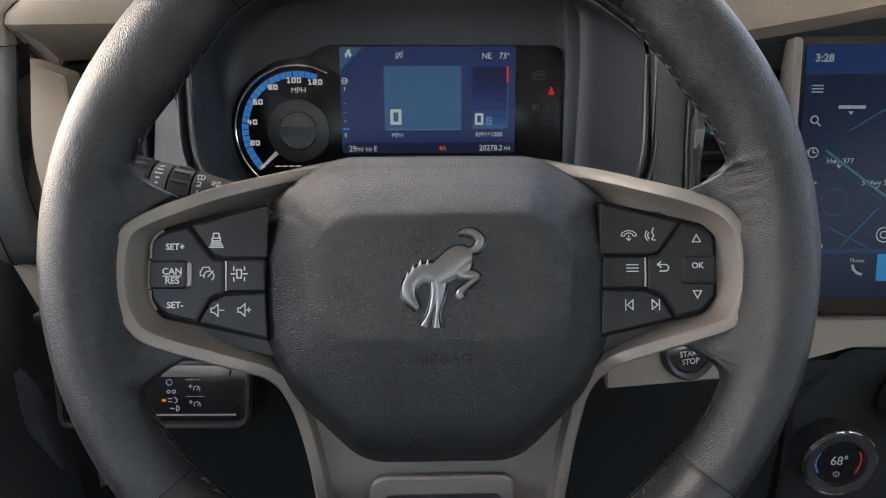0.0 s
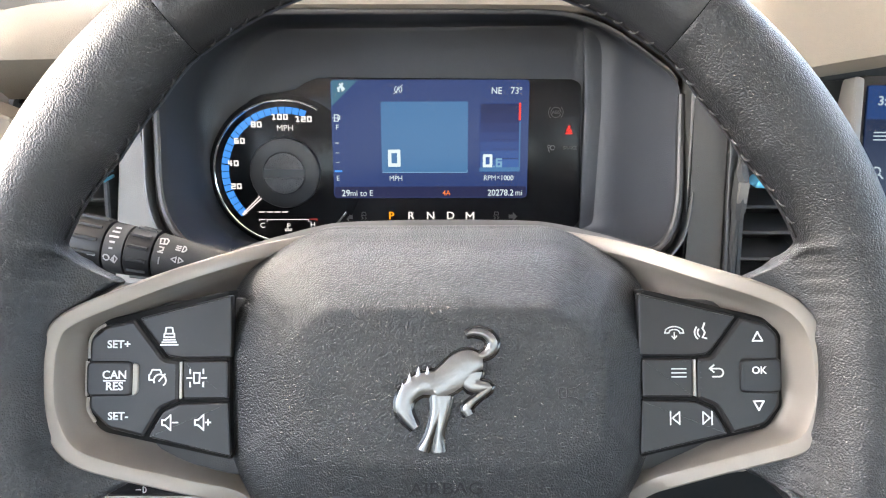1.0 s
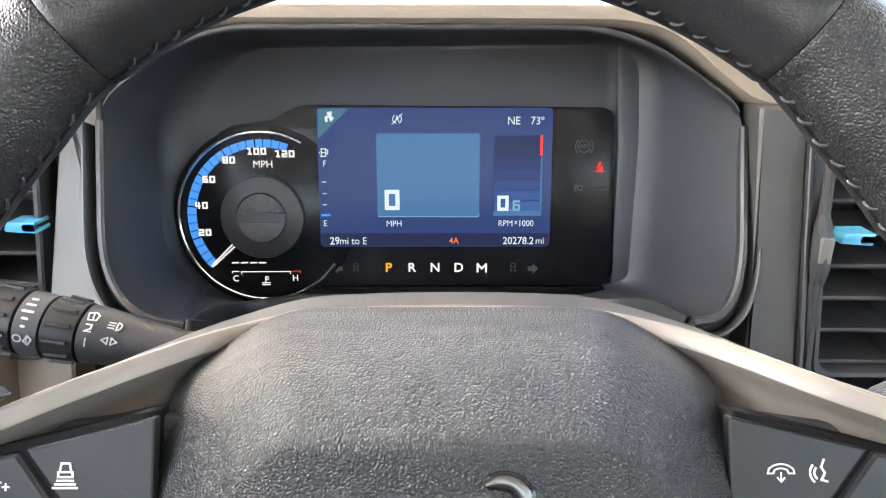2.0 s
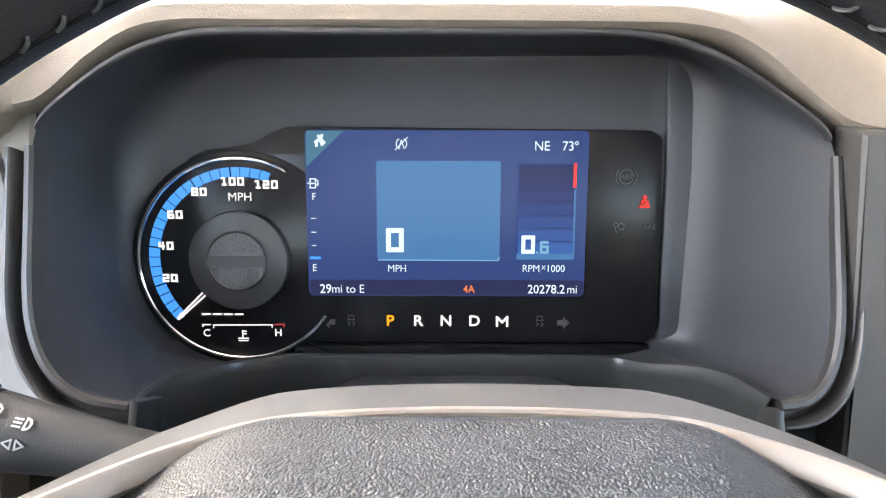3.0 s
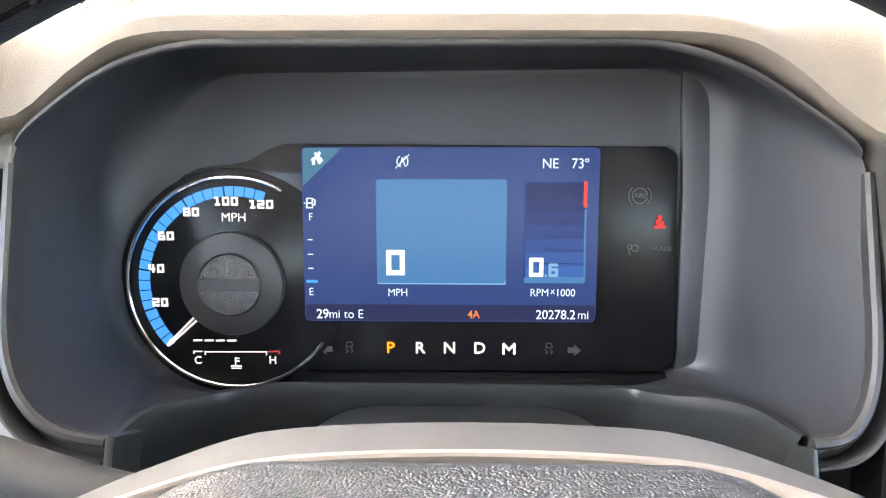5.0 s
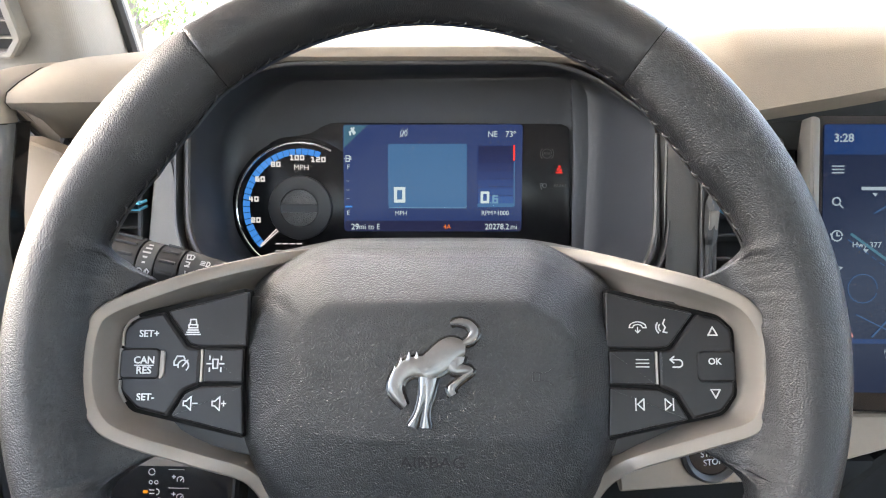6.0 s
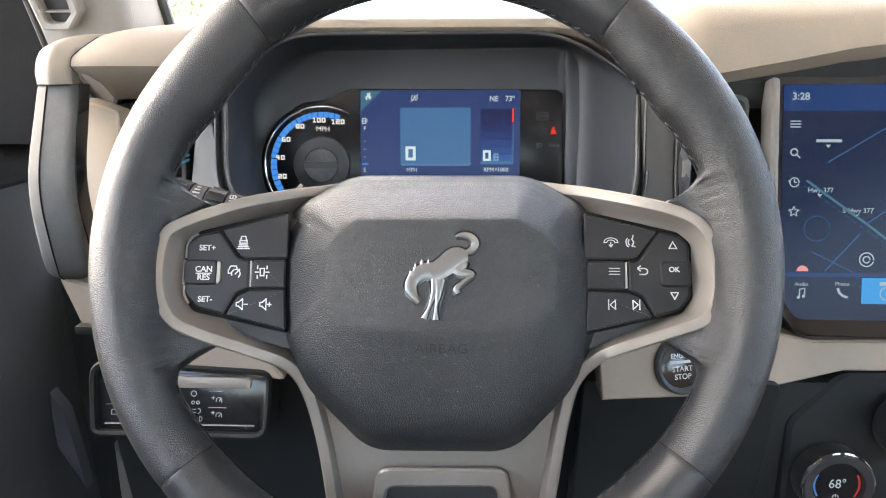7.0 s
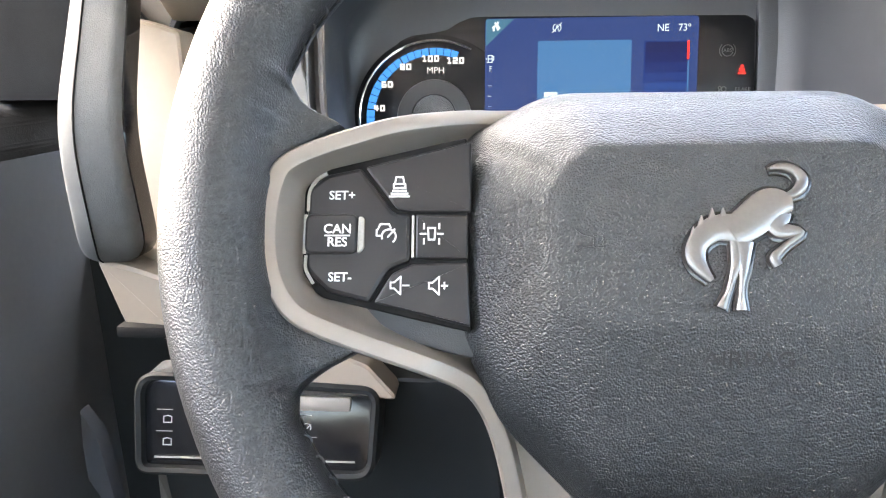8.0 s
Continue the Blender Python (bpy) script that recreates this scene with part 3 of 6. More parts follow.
# airbag cover
OUT = [(-0.0530, 0.0588, 0.040), (0.0565, 0.0588, 0.040), (0.0886, 0.0385, 0.024), (0.0908, 0.0040, 0.05), (0.0890, -0.0330, 0.05), (0.0742, -0.0660, 0.05), (0.0425, -0.0992, 0.03), (-0.0370, -0.0992, 0.03), (-0.0702, -0.0660, 0.05), (-0.0855, -0.0330, 0.05), (-0.0873, 0.0040, 0.05), (-0.0850, 0.0385, 0.024)]
FACE = [(-0.0430, 0.0242, 0.008), (0.0440, 0.0250, 0.008), (0.0585, 0.0165, 0.006), (0.0645, 0.0090, 0.006), (0.0650, -0.0150, 0.008), (0.0620, -0.0262, 0.008), (0.0500, -0.0350, 0.012), (-0.0430, -0.0350, 0.012), (-0.0545, -0.0275, 0.008), (-0.0578, -0.0160, 0.008), (-0.0575, 0.0080, 0.006), (-0.0520, 0.0165, 0.006)]
o, f = rpoly(OUT, 10), rpoly(FACE, 10)
FACE_W = 0.0135


def hub_height(p, t, q=None):
    """Height over the spokes: a flat face and shoulders that fall away, deepest at the top."""
    e = q or p
    rim = -0.0085 - 0.0225 * ramp(0.012, 0.055, e[1]) - 0.0085 * ramp(0.040, 0.095, -e[1])
    k = 0.60 + 0.26 * ramp(0.066, 0.084, abs(e[0])) * (1 - ramp(0.030, 0.045, abs(e[1])))
    return FACE_W - (FACE_W - rim) * (k * t ** 1.05 + (1 - k) * t ** 6)


bm = bmesh.new()
rings = []
for t in (0.0, 0.5, 0.9, 1.0):
    rings.append([(x * t, y * t - 0.005 * (1 - t), FACE_W + 0.0002 + 0.0005 * (1 - t * t)) for x, y in inset(f, 0.0007)])
for t in (0.0, 0.04, 0.1, 0.25, 0.45, 0.65, 0.82, 0.93, 1.0):
    rings.append([(a[0] + (b[0] - a[0]) * t, a[1] + (b[1] - a[1]) * t, hub_height((a[0] + (b[0] - a[0]) * t, a[1] + (b[1] - a[1]) * t), t, b)) for a, b in zip(f, o)])
edge = rings[-1]
for d, h in ((-0.0012, 0.0018), (-0.0016, 0.004), (-0.0010, 0.010), (0.002, 0.024)):
    q = inset([(p[0], p[1]) for p in edge], d)
    rings.append([(x, y, e[2] - h) for (x, y), e in zip(q, edge)])
loft(bm, rings[1:], caps=(True, False))
hub = part("airbag_cover", bm, HUB_VINYL, wheel, "pebbled black airbag cover", smooth=28)
# embossed marks coloured darker than the cover in place of their relief shading
words("lettering", "AIRBAG", 0.0072, 0.0040, -0.0434, 0.0112, KEY, hub, 0.0, squeeze=1.12, label="embossed lettering", thick=0.0005, lean_up=15.3)
for s in (-1, 1):
    x = 0.0035 + s * 0.0468
    part("horn_mark", strokes([[(x - s * 0.0035, -0.0052), (x - s * 0.0035, -0.0090), (x - s * 0.0005, -0.0088), (x - s * 0.0005, -0.0054), (x - s * 0.0035, -0.0052)], [(x - s * 0.0005, -0.0058), (x + s * 0.0030, -0.0050), (x + s * 0.0050, -0.0034)], [(x - s * 0.0005, -0.0084), (x + s * 0.0030, -0.0090), (x + s * 0.0050, -0.0106)]], 0.00036, 0.0137, 0.0006), KEY, hub, "embossed horn mark")


def ribbon(bm, pts, widths, z, h):
    """A domed tapering bar along a curve."""
    m = len(pts)
    path = smooth_path([(*p, w) for p, w in zip(pts, widths)], 6)
    rings, k = [], len(path)
    for i, p in enumerate(path):
        a, b = Vector(path[max(0, i - 1)][:2]), Vector(path[min(k - 1, i + 1)][:2])
        t = (b - a).normalized()
        hw = p[2] / 2
        rings.append([(p[0] + t.y * hw * c, p[1] - t.x * hw * c, z + h * s) for c, s in ((1, 0), (0.97, 0.55), (0.7, 0.85), (0.25, 1), (-0.25, 1), (-0.7, 0.85), (-0.97, 0.55), (-1, 0))])
    loft(bm, rings, close=True, caps=(True, True))


BARS = [
    ([(0.0178, 0.0046), (0.0120, 0.0042), (0.0050, -0.0010), (-0.0010, -0.0052)], [0.0050, 0.0112, 0.0110, 0.0090], 0.0014),
    ([(0.0010, -0.0030), (-0.0060, -0.0034), (-0.0112, -0.0080), (-0.0118, -0.0135), (-0.0078, -0.0196)], [0.0092, 0.0080, 0.0064, 0.0056, 0.0024], 0.0013),
    ([(0.0014, -0.0075), (0.0000, -0.0150), (-0.0026, -0.0225), (-0.0050, -0.0279)], [0.0058, 0.0030, 0.0016, 0.0029], 0.0011),
    ([(0.0026, -0.0075), (0.0024, -0.0150), (0.0012, -0.0222), (0.0010, -0.0285)], [0.0062, 0.0032, 0.0017, 0.0031], 0.0013),
    ([(0.0130, 0.0010), (0.0140, -0.0036), (0.0200, -0.0046), (0.0152, -0.0088), (0.0118, -0.0122), (0.0126, -0.0148)], [0.0092, 0.0058, 0.0026, 0.0020, 0.0028, 0.0030], 0.0012),
    ([(0.0162, 0.0068), (0.0200, 0.0086), (0.0216, 0.0122), (0.0190, 0.0154), (0.0148, 0.0163), (0.0114, 0.0154)], [0.0018, 0.0034, 0.0036, 0.0032, 0.0026, 0.0010], 0.0012),
]
emblem = part("emblem", plate(rpoly([(-0.0060, -0.0060, 0.002), (0.0020, -0.0080, 0.002), (0.0150, 0.0010, 0.002), (0.0150, 0.0070, 0.002), (0.0080, 0.0060, 0.002)]), 0.0136, 0.0142), GLOSS, wheel, "raised plain polished silver emblem on black")
for pts, widths, h in BARS:
    bm = bmesh.new()
    ribbon(bm, pts, widths, 0.0149, h)
    part("emblem_bar", bm, EMBLEM, emblem)
    bm = bmesh.new()
    ribbon(bm, [(x + 0.0001, y - 0.0002) for x, y in pts], [w + 0.0024 for w in widths], 0.0140, 0.0010)
    part("emblem_edge", bm, GLOSS, emblem)

for x, y in ((-0.0128, -0.0062), (-0.0102, -0.0026), (-0.0068, -0.0002), (-0.0034, -0.0002)):
    bm = plate([(x - 0.0014, y - 0.0016), (x + 0.0018, y - 0.0010), (x + 0.0004, y + 0.0036)], 0.0146, 0.0158, 0.0003)
    part("emblem_spike", bm, EMBLEM, emblem)

# keys
KH = 0.0012
inward = lambda x: float(np.interp(x, [0.086, 0.096, 0.128, 0.1376], [0.0, 0.0025, 0.0028, 0.0]))
for s in (-1, 1):
    pod = part("key_pod", plate(rpoly([(s * x, y, r) for x, y, r in [(0.0830, 0.0318, 0.001), (0.0880, 0.0308, 0.002), (0.1325, 0.0203, 0.008), (0.1396, 0.0140, 0.006), (0.1396, -0.0155, 0.006), (0.1335, -0.0242, 0.008), (0.0870, -0.0345, 0.002), (0.0815, -0.0357, 0.001)]]), -0.012, -0.0004, 0.001), SEAM, wheel, "black pod of wheel keys")
    shapes = {
        "rocker_key": [(0.1225, 0.0206, 0.002), (0.1330, 0.0182, 0.006), (0.1380, 0.0130, 0.005), (0.1380, -0.0150, 0.006), (0.1318, -0.0228, 0.006), (0.1185, -0.0262, 0.002), (0.1120, -0.0150, 0.006), (0.1045, -0.0120, 0.002), (0.1045, 0.0042, 0.002), (0.1105, 0.0048, 0.004)],
        "upper_key": [(0.0815, 0.0302, 0.001), (0.1212, 0.0210, 0.001), (0.1095, 0.0058, 0.004), (0.1040, 0.0050, 0.002), (0.0815, 0.0052, 0.001)],
        "middle_key": [(0.0825, 0.0040, 0.001), (0.1030, 0.0040, 0.001), (0.1030, -0.0112, 0.001), (0.0825, -0.0112, 0.001)],
        "lower_key": [(0.0825, -0.0124, 0.001), (0.1040, -0.0130, 0.003), (0.1110, -0.0162, 0.006), (0.1170, -0.0262, 0.001), (0.0815, -0.0342, 0.001)],
    }
    for nm, pts in shapes.items():
        h = {"rocker_key": KH, "upper_key": 0.0006, "middle_key": KH, "lower_key": 0.0008}[nm]
        pts = rpoly([(s * (x - (inward(x) if s < 0 else 0)), y, r) for x, y, r in pts])
        part(nm, plate(pts, -0.003, h, 0.0016 if nm == "rocker_key" else 0.0008), KEY, pod, smooth=12)
    part("centre_key", plate(rpoly([(s * x, y, 0.003) for x, y in ((0.1200 if s < 0 else 0.1215, 0.0042), (0.1384, 0.0042), (0.1384, -0.0098), (0.1200 if s < 0 else 0.1215, -0.0098))]), -0.002, KH + 0.0010, 0.0011), KEY, pod, "raised black centre key", smooth=12)
    if s < 0:
        # window highlights on the key bevels, put in as pale strips
        part("key_shine", plate(rpoly([(-0.1199, 0.0034, 0.002), (-0.1179, 0.0028, 0.0016), (-0.1178, -0.0080, 0.0026), (-0.1202, -0.0100, 0.001)]), 0.0, KH + 0.0012, 0.0006), GREY_TRIM, pod, "raised key bevel coloured pale as a highlight")
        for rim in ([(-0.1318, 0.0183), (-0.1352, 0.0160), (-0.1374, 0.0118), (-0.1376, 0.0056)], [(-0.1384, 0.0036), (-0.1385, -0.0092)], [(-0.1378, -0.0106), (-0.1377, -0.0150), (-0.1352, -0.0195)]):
            part("key_shine", strokes([smooth_path(rim, 4)], 0.0010, KH - 0.0008, 0.0010), GREY_TRIM, pod, "outer key edge coloured pale as a window highlight")
    # highlight on the edge between keys, also a pale strip
    part("gap_shine", plate(rpoly([(s * x, y, 0.0002) for x, y in [(x - (0.0023 if s < 0 else 0.0), y) for x, y in ((0.1031, 0.0036), (0.1040, 0.0036), (0.1040, -0.0108), (0.1031, -0.0108))]]), 0.0, KH + 0.0003), GREY_TRIM, pod, "pale strip between keys painted as a highlight")
    z = KH + 0.0001
    if s < 0:
        words("lettering", "SET+", 0.0043, -0.1259, 0.0106, z, PRINT, pod, 0.02)
        words("lettering", "CAN", 0.0045, -0.1270, -0.0013, z + 0.001, PRINT, pod, 0.02)
        words("lettering", "RES", 0.0045, -0.1270, -0.0058, z + 0.001, PRINT, pod, 0.02)
        part("rule", strokes([[(-0.1312, -0.0035), (-0.1228, -0.0035)]], 0.0005, z + 0.001), PRINT, pod)
        words("lettering", "SET-", 0.0043, -0.1259, -0.0177, z, PRINT, pod, 0.02)
        x, y = -0.1062, 0.0138
        part("icon", strokes([[(x - 0.0016, y + 0.0010), (x - 0.0012, y + 0.0034), (x + 0.0012, y + 0.0034), (x + 0.0016, y + 0.0010), (x - 0.0016, y + 0.0010)], [(x - 0.0020, y + 0.0010), (x - 0.0020, y - 0.0004), (x + 0.0020, y - 0.0004), (x + 0.0020, y + 0.0010)], [(x - 0.0023, y - 0.0014), (x + 0.0023, y - 0.0014)], [(x - 0.0028, y - 0.0024), (x + 0.0028, y - 0.0024)], [(x - 0.0034, y - 0.0034), (x + 0.0034, y - 0.0034)]], 0.0006, 0.0007), PRINT, pod)
        x, y = -0.1103, -0.0028
        part("icon", strokes([disc(x + 0.0008, y - 0.0008, 0.0024, 14, -50, 200), [(x + 0.0005, y - 0.001), (x + 0.0028, y + 0.0016)], [(x - 0.0030, y + 0.0016), (x - 0.0022, y + 0.0034), (x + 0.0008, y + 0.0034), (x + 0.0014, y + 0.0022)], [(x - 0.0034, y + 0.0014), (x - 0.0034, y - 0.0006), (x - 0.0020, y - 0.0006)]], 0.0006, z), PRINT, pod)
        x, y = -0.0949, -0.0027
        part("icon", strokes([[(x - 0.0010, y - 0.0020), (x - 0.0012, y + 0.0020), (x + 0.0012, y + 0.0020), (x + 0.0010, y - 0.0020), (x - 0.0010, y - 0.0020)], [(x - 0.0026, y + 0.0034), (x - 0.0026, y + 0.0018)], [(x + 0.0026, y + 0.0034), (x + 0.0026, y + 0.0018)], [(x - 0.0026, y - 0.0034), (x - 0.0026, y - 0.0018)], [(x + 0.0026, y - 0.0034), (x + 0.0026, y - 0.0018)], [(x - 0.0038, y), (x - 0.0020, y)], [(x + 0.0038, y), (x + 0.0020, y)]], 0.0006, z), PRINT, pod)
        for k, x in enumerate((-0.1062, -0.0932)):
            y = -0.0203
            part("icon", strokes([[(x - 0.0024, y + 0.0010), (x - 0.0024, y - 0.0010), (x - 0.0012, y - 0.0010), (x + 0.0010, y - 0.0030), (x + 0.0010, y + 0.0030), (x - 0.0012, y + 0.0010), (x - 0.0024, y + 0.0010)], [(x + 0.0018, y), (x + 0.0038, y)]] + ([[(x + 0.0028, y + 0.0010), (x + 0.0028, y - 0.0010)]] if k else []), 0.00055, 0.0009), PRINT, pod)
    else:
        for y, d in ((0.0126, 1), (-0.0146, -1)):
            x = 0.1290
            part("icon", strokes([[(x - 0.0020, y - d * 0.0016), (x, y + d * 0.0020), (x + 0.0020, y - d * 0.0016), (x - 0.0020, y - d * 0.0016)]], 0.0006, z), PRINT, pod)
        words("lettering", "OK", 0.0040, 0.1290, -0.0007, z + 0.001, PRINT, pod, 0.02)
        x, y = 0.0972, -0.0016
        part("icon", strokes([[(x - 0.0028, y + k * 0.0016), (x + 0.0028, y + k * 0.0016)] for k in (-1, 0, 1)], 0.0005, z), PRINT, pod)
        x, y = 0.1124, -0.0012
        part("icon", strokes([[(x - 0.0026, y + 0.0012), (x + 0.0010, y + 0.0012)] + disc(x + 0.0010, y - 0.0004, 0.0016, 8, 90, -90) + [(x - 0.0016, y - 0.0020)], [(x - 0.0012, y + 0.0026), (x - 0.0028, y + 0.0012), (x - 0.0012, y - 0.0002)]], 0.0006, z), PRINT, pod)
        x, y = 0.0958, 0.0150
        part("icon", strokes([disc(x, y - 0.0034, 0.0052, 8, 132, 48) + [(x + 0.0038, y - 0.0008), (x + 0.0022, y - 0.0008)] + disc(x, y - 0.0030, 0.0036, 6, 60, 120) + [(x - 0.0022, y - 0.0008), (x - 0.0038, y - 0.0008), (x - 0.0034, y + 0.0004)], [(x, y - 0.0006), (x, y - 0.0028)], [(x - 0.0010, y - 0.0020), (x, y - 0.0031), (x + 0.0010, y - 0.0020)]], 0.00045, 0.0007), PRINT, pod)
        x, y = 0.1066, 0.0150
        part("icon", strokes([[(x + 0.0014, y + 0.0030), (x + 0.0006, y + 0.0010), (x + 0.0016, y - 0.0006), (x + 0.0006, y - 0.0026), (x + 0.0022, y - 0.0030)], disc(x + 0.0006, y - 0.0006, 0.0020, 5, 140, 230), disc(x + 0.0006, y - 0.0006, 0.0032, 5, 140, 230)], 0.0006, 0.0007), PRINT, pod)
        for x, d in ((0.0957, -1), (0.1083, 1)):
            y = -0.0196
            part("icon", strokes([[(x - d * 0.0016, y + 0.0024), (x + d * 0.0012, y), (x - d * 0.0016, y - 0.0024), (x - d * 0.0016, y + 0.0024)], [(x + d * 0.0020, y + 0.0026), (x + d * 0.0020, y - 0.0026)]], 0.00055, 0.0009), PRINT, pod)

# ---------- instrument cluster ----------
cluster = thing("instrument_cluster", CLUSTER, "lit instrument cluster with a blue display and round speed dial", "gauges")
GC = (-0.1048, -0.0237)
part("panel", plate(rpoly([(-0.075, -0.0672, 0.006), (0.1030, -0.0665, 0.006), (0.1085, -0.0600, 0.004), (0.1060, 0.0385, 0.006), (0.1000, 0.0415, 0.006), (-0.0700, 0.0430, 0.004), (-0.0800, 0.0426, 0.008), (-0.0880, 0.0396, 0.008), (-0.0960, 0.0348, 0.010), (-0.1050, 0.0330, 0.006), (-0.1200, 0.0313, 0.006), (-0.1315, 0.0262, 0.004)]), -0.010, -0.0016, 0.0006), PANEL, cluster, "smoked black gauge panel")
dial = part("dial", plate(disc(*GC, 0.0556, 72), -0.010, -0.0009, 0.0016), PANEL, cluster, "round black speed dial")
bm = bmesh.new()
tube(bm, [(x, y, 0.0004) for x, y in disc(*GC, 0.0512, 90, 61, 326)], 0.0010, 8)
part("ring", bm, CHROME, dial, "thin chrome ring")
# blue scale, four steps to every twenty
for k in range(24):
    a1 = 223.6 - (223.6 - 69.0) * k / 24
    a0 = 223.6 - (223.6 - 69.0) * (k + 1) / 24
    g0, g1 = 0.30, (0.30 if k % 4 else 0.75)
    ring = disc(*GC, 0.0466, 6, a0 + g0, a1 - g1) + disc(*GC, 0.0408 + 0.0012 * k / 24, 6, a1 - g1, a0 + g0)
    part("scale_step", plate(ring, -0.0010, -0.0006), ARC_BLUE, dial)
BLOCKS = {
    "0": [[(0, 0), (1, 0), (1, 1), (0, 1), (0, 0)]],
    "1": [[(0.1, 1), (0.6, 1), (0.6, 0)], [(0.25, 0), (0.95, 0)]],
    "2": [[(0, 1), (1, 1), (1, 0.5), (0, 0.5), (0, 0), (1, 0)]],
    "4": [[(0.05, 1), (0.05, 0.4), (1, 0.4)], [(0.75, 1), (0.75, 0)]],
    "6": [[(0.9, 1), (0, 1), (0, 0), (1, 0), (1, 0.5), (0, 0.5)]],
    "8": [[(0, 0), (1, 0), (1, 1), (0, 1), (0, 0)], [(0, 0.5), (1, 0.5)]],
}


def block_number(body, cx, cy, w, h, stroke):
    """A squared bold number of the speed scale, centred on a place of the dial."""
    pitch = w + 0.0008
    for k, c in enumerate(body):
        x0 = cx + (k - len(body) / 2) * pitch + stroke / 2 + 0.0004
        part("numeral", strokes([[(x0 + u * (w - stroke), cy + (v - 0.5) * (h - stroke)) for u, v in ln] for ln in BLOCKS[c]], stroke, -0.0007, 0.0003), WHITE_GLOW, dial)


for body, x, y in (("20", -0.1414, -0.0335), ("40", -0.1425, -0.0169), ("60", -0.1370, -0.0011), ("80", -0.1243, 0.0104), ("100", -0.1075, 0.0156), ("120", -0.0907, 0.0141)):
    block_number(body, x, y + 0.0002, 0.0034, 0.0042, 0.00105)
words("lettering", "MPH", 0.0061, -0.1040, 0.0079, -0.0006, WHITE_GLOW, dial, 0.0)
knob = part("boss", plate(disc(GC[0], GC[1] + 0.0002, 0.0250, 64), 0.0, 0.0050, 0.0016), BEZEL_MAT, dial, "raised dark dial boss")
bm = bmesh.new()
inner = disc(GC[0], GC[1] + 0.0002, 0.0155, 48)
loft(bm, [[(x, y, 0.0062) for x, y in inner], [(x, y, 0.0066) for x, y in inset(inner, 0.0004)], [(x, y, 0.0060) for x, y in inset(inner, 0.0012)]], caps=(False, True))
part("boss_cap", bm, BEZEL_MAT, knob)
ROUGH = mat("crackled_plastic", (0.17, 0.17, 0.17), 0.3, bump=[("cells", 750, 1.0, 0.0035), ("noise", 1500, 0.6, 0.0006)], tint=0.2, tint_scale=200)
for s in (1, -1):
    arc = disc(GC[0], GC[1] + 0.0002, 0.0142, 20, 12, 168)
    part("grip_pad", plate([(x, GC[1] + s * (y - GC[1]) + (0.0002 if s < 0 else 0)) for x, y in arc], 0.006, 0.0074, 0.0006), ROUGH, knob, "crackled dark inlay")
ax, ay = math.cos(radians(223.0)), math.sin(radians(223.0))
tip, root = (GC[0] + 0.0436 * ax, GC[1] + 0.0436 * ay), (GC[0] + 0.0255 * ax, GC[1] + 0.0255 * ay)
sx, sy = -ay * 0.0009, ax * 0.0009
part("needle", strokes([[(root[0] + sx, root[1] + sy), (tip[0] + sx * 0.5, tip[1] + sy * 0.5)], [(root[0] - sx, root[1] - sy), (tip[0] - sx * 0.5, tip[1] - sy * 0.5)]], 0.0009, 0.0030, 0.0006), PINK_GLOW, dial, "pale lit needle")
part("needle_tip", plate([(tip[0] + 1.6 * sx - 0.003 * ax, tip[1] + 1.6 * sy - 0.003 * ay), (tip[0] + 0.001 * ax, tip[1] + 0.001 * ay), (tip[0] - 1.6 * sx - 0.003 * ax, tip[1] - 1.6 * sy - 0.003 * ay)][::-1], 0.0030, 0.0036), PINK_GLOW, dial)
# heat gauge
words("lettering", "C", 0.0054, -0.1242, -0.0623, -0.0006, WHITE_GLOW, dial, 0.01)
words("lettering", "H", 0.0054, -0.0873, -0.0620, -0.0006, WHITE_GLOW, dial, 0.01)
part("bracket", strokes([[(-0.1262, -0.0578), (-0.1222, -0.0578)], [(-0.1262, -0.0578), (-0.1262, -0.0588)], [(-0.1206, -0.0594), (-0.1206, -0.0580), (-0.0904, -0.0578), (-0.0904, -0.0592)]], 0.0006, -0.0009), WHITE_GLOW, dial)
part("bracket", strokes([[(-0.0892, -0.0577), (-0.0842, -0.0575), (-0.0842, -0.0588)]], 0.0007, -0.0009), DULL_RED, dial)
for k in range(4):
    part("heat_bar", strokes([[(-0.1258 + k * 0.0056, -0.0523), (-0.1222 + k * 0.0056, -0.0522)]], 0.0009, -0.0009), WHITE_GLOW, dial)
part("icon", strokes([[(-0.1058, -0.0645), (-0.1058, -0.0608)], [(-0.1058, -0.0612), (-0.1040, -0.0612)], [(-0.1058, -0.0626), (-0.1040, -0.0626)], [(-0.1080, -0.0650), (-0.1030, -0.0650)], [(-0.1078, -0.0662), (-0.1032, -0.0662)]], 0.0006, -0.0009), WHITE_GLOW, dial)

# display
screen = part("display", plate(rpoly(rect(-0.0708, -0.0421, 0.0694, 0.0412, 0.003)), -0.0015, -0.0004), LCD_BLUE, cluster, "glowing deep blue display")
Z = -0.0003
part("corner_tab", plate([(-0.0700, 0.0408), (-0.0704, 0.0230), (-0.0515, 0.0408)], -0.0006, Z), LCD_TEAL, screen)
part("info_bar", plate(rpoly(rect(-0.0704, -0.0418, 0.0690, -0.0338, 0.002)), -0.0006, Z), LCD_BAR, screen)
part("speed_tile", plate(rpoly(rect(-0.0357, -0.0233, 0.0261, 0.0263, 0.0015)), -0.0006, Z + 0.0001), LCD_TILE, screen, "pale blue speed tile")
part("tile_edge", strokes([[(-0.0352, -0.0235), (0.0256, -0.0236), (0.0260, -0.0220)]], 0.0006, Z + 0.0001), LCD_DIM, screen)
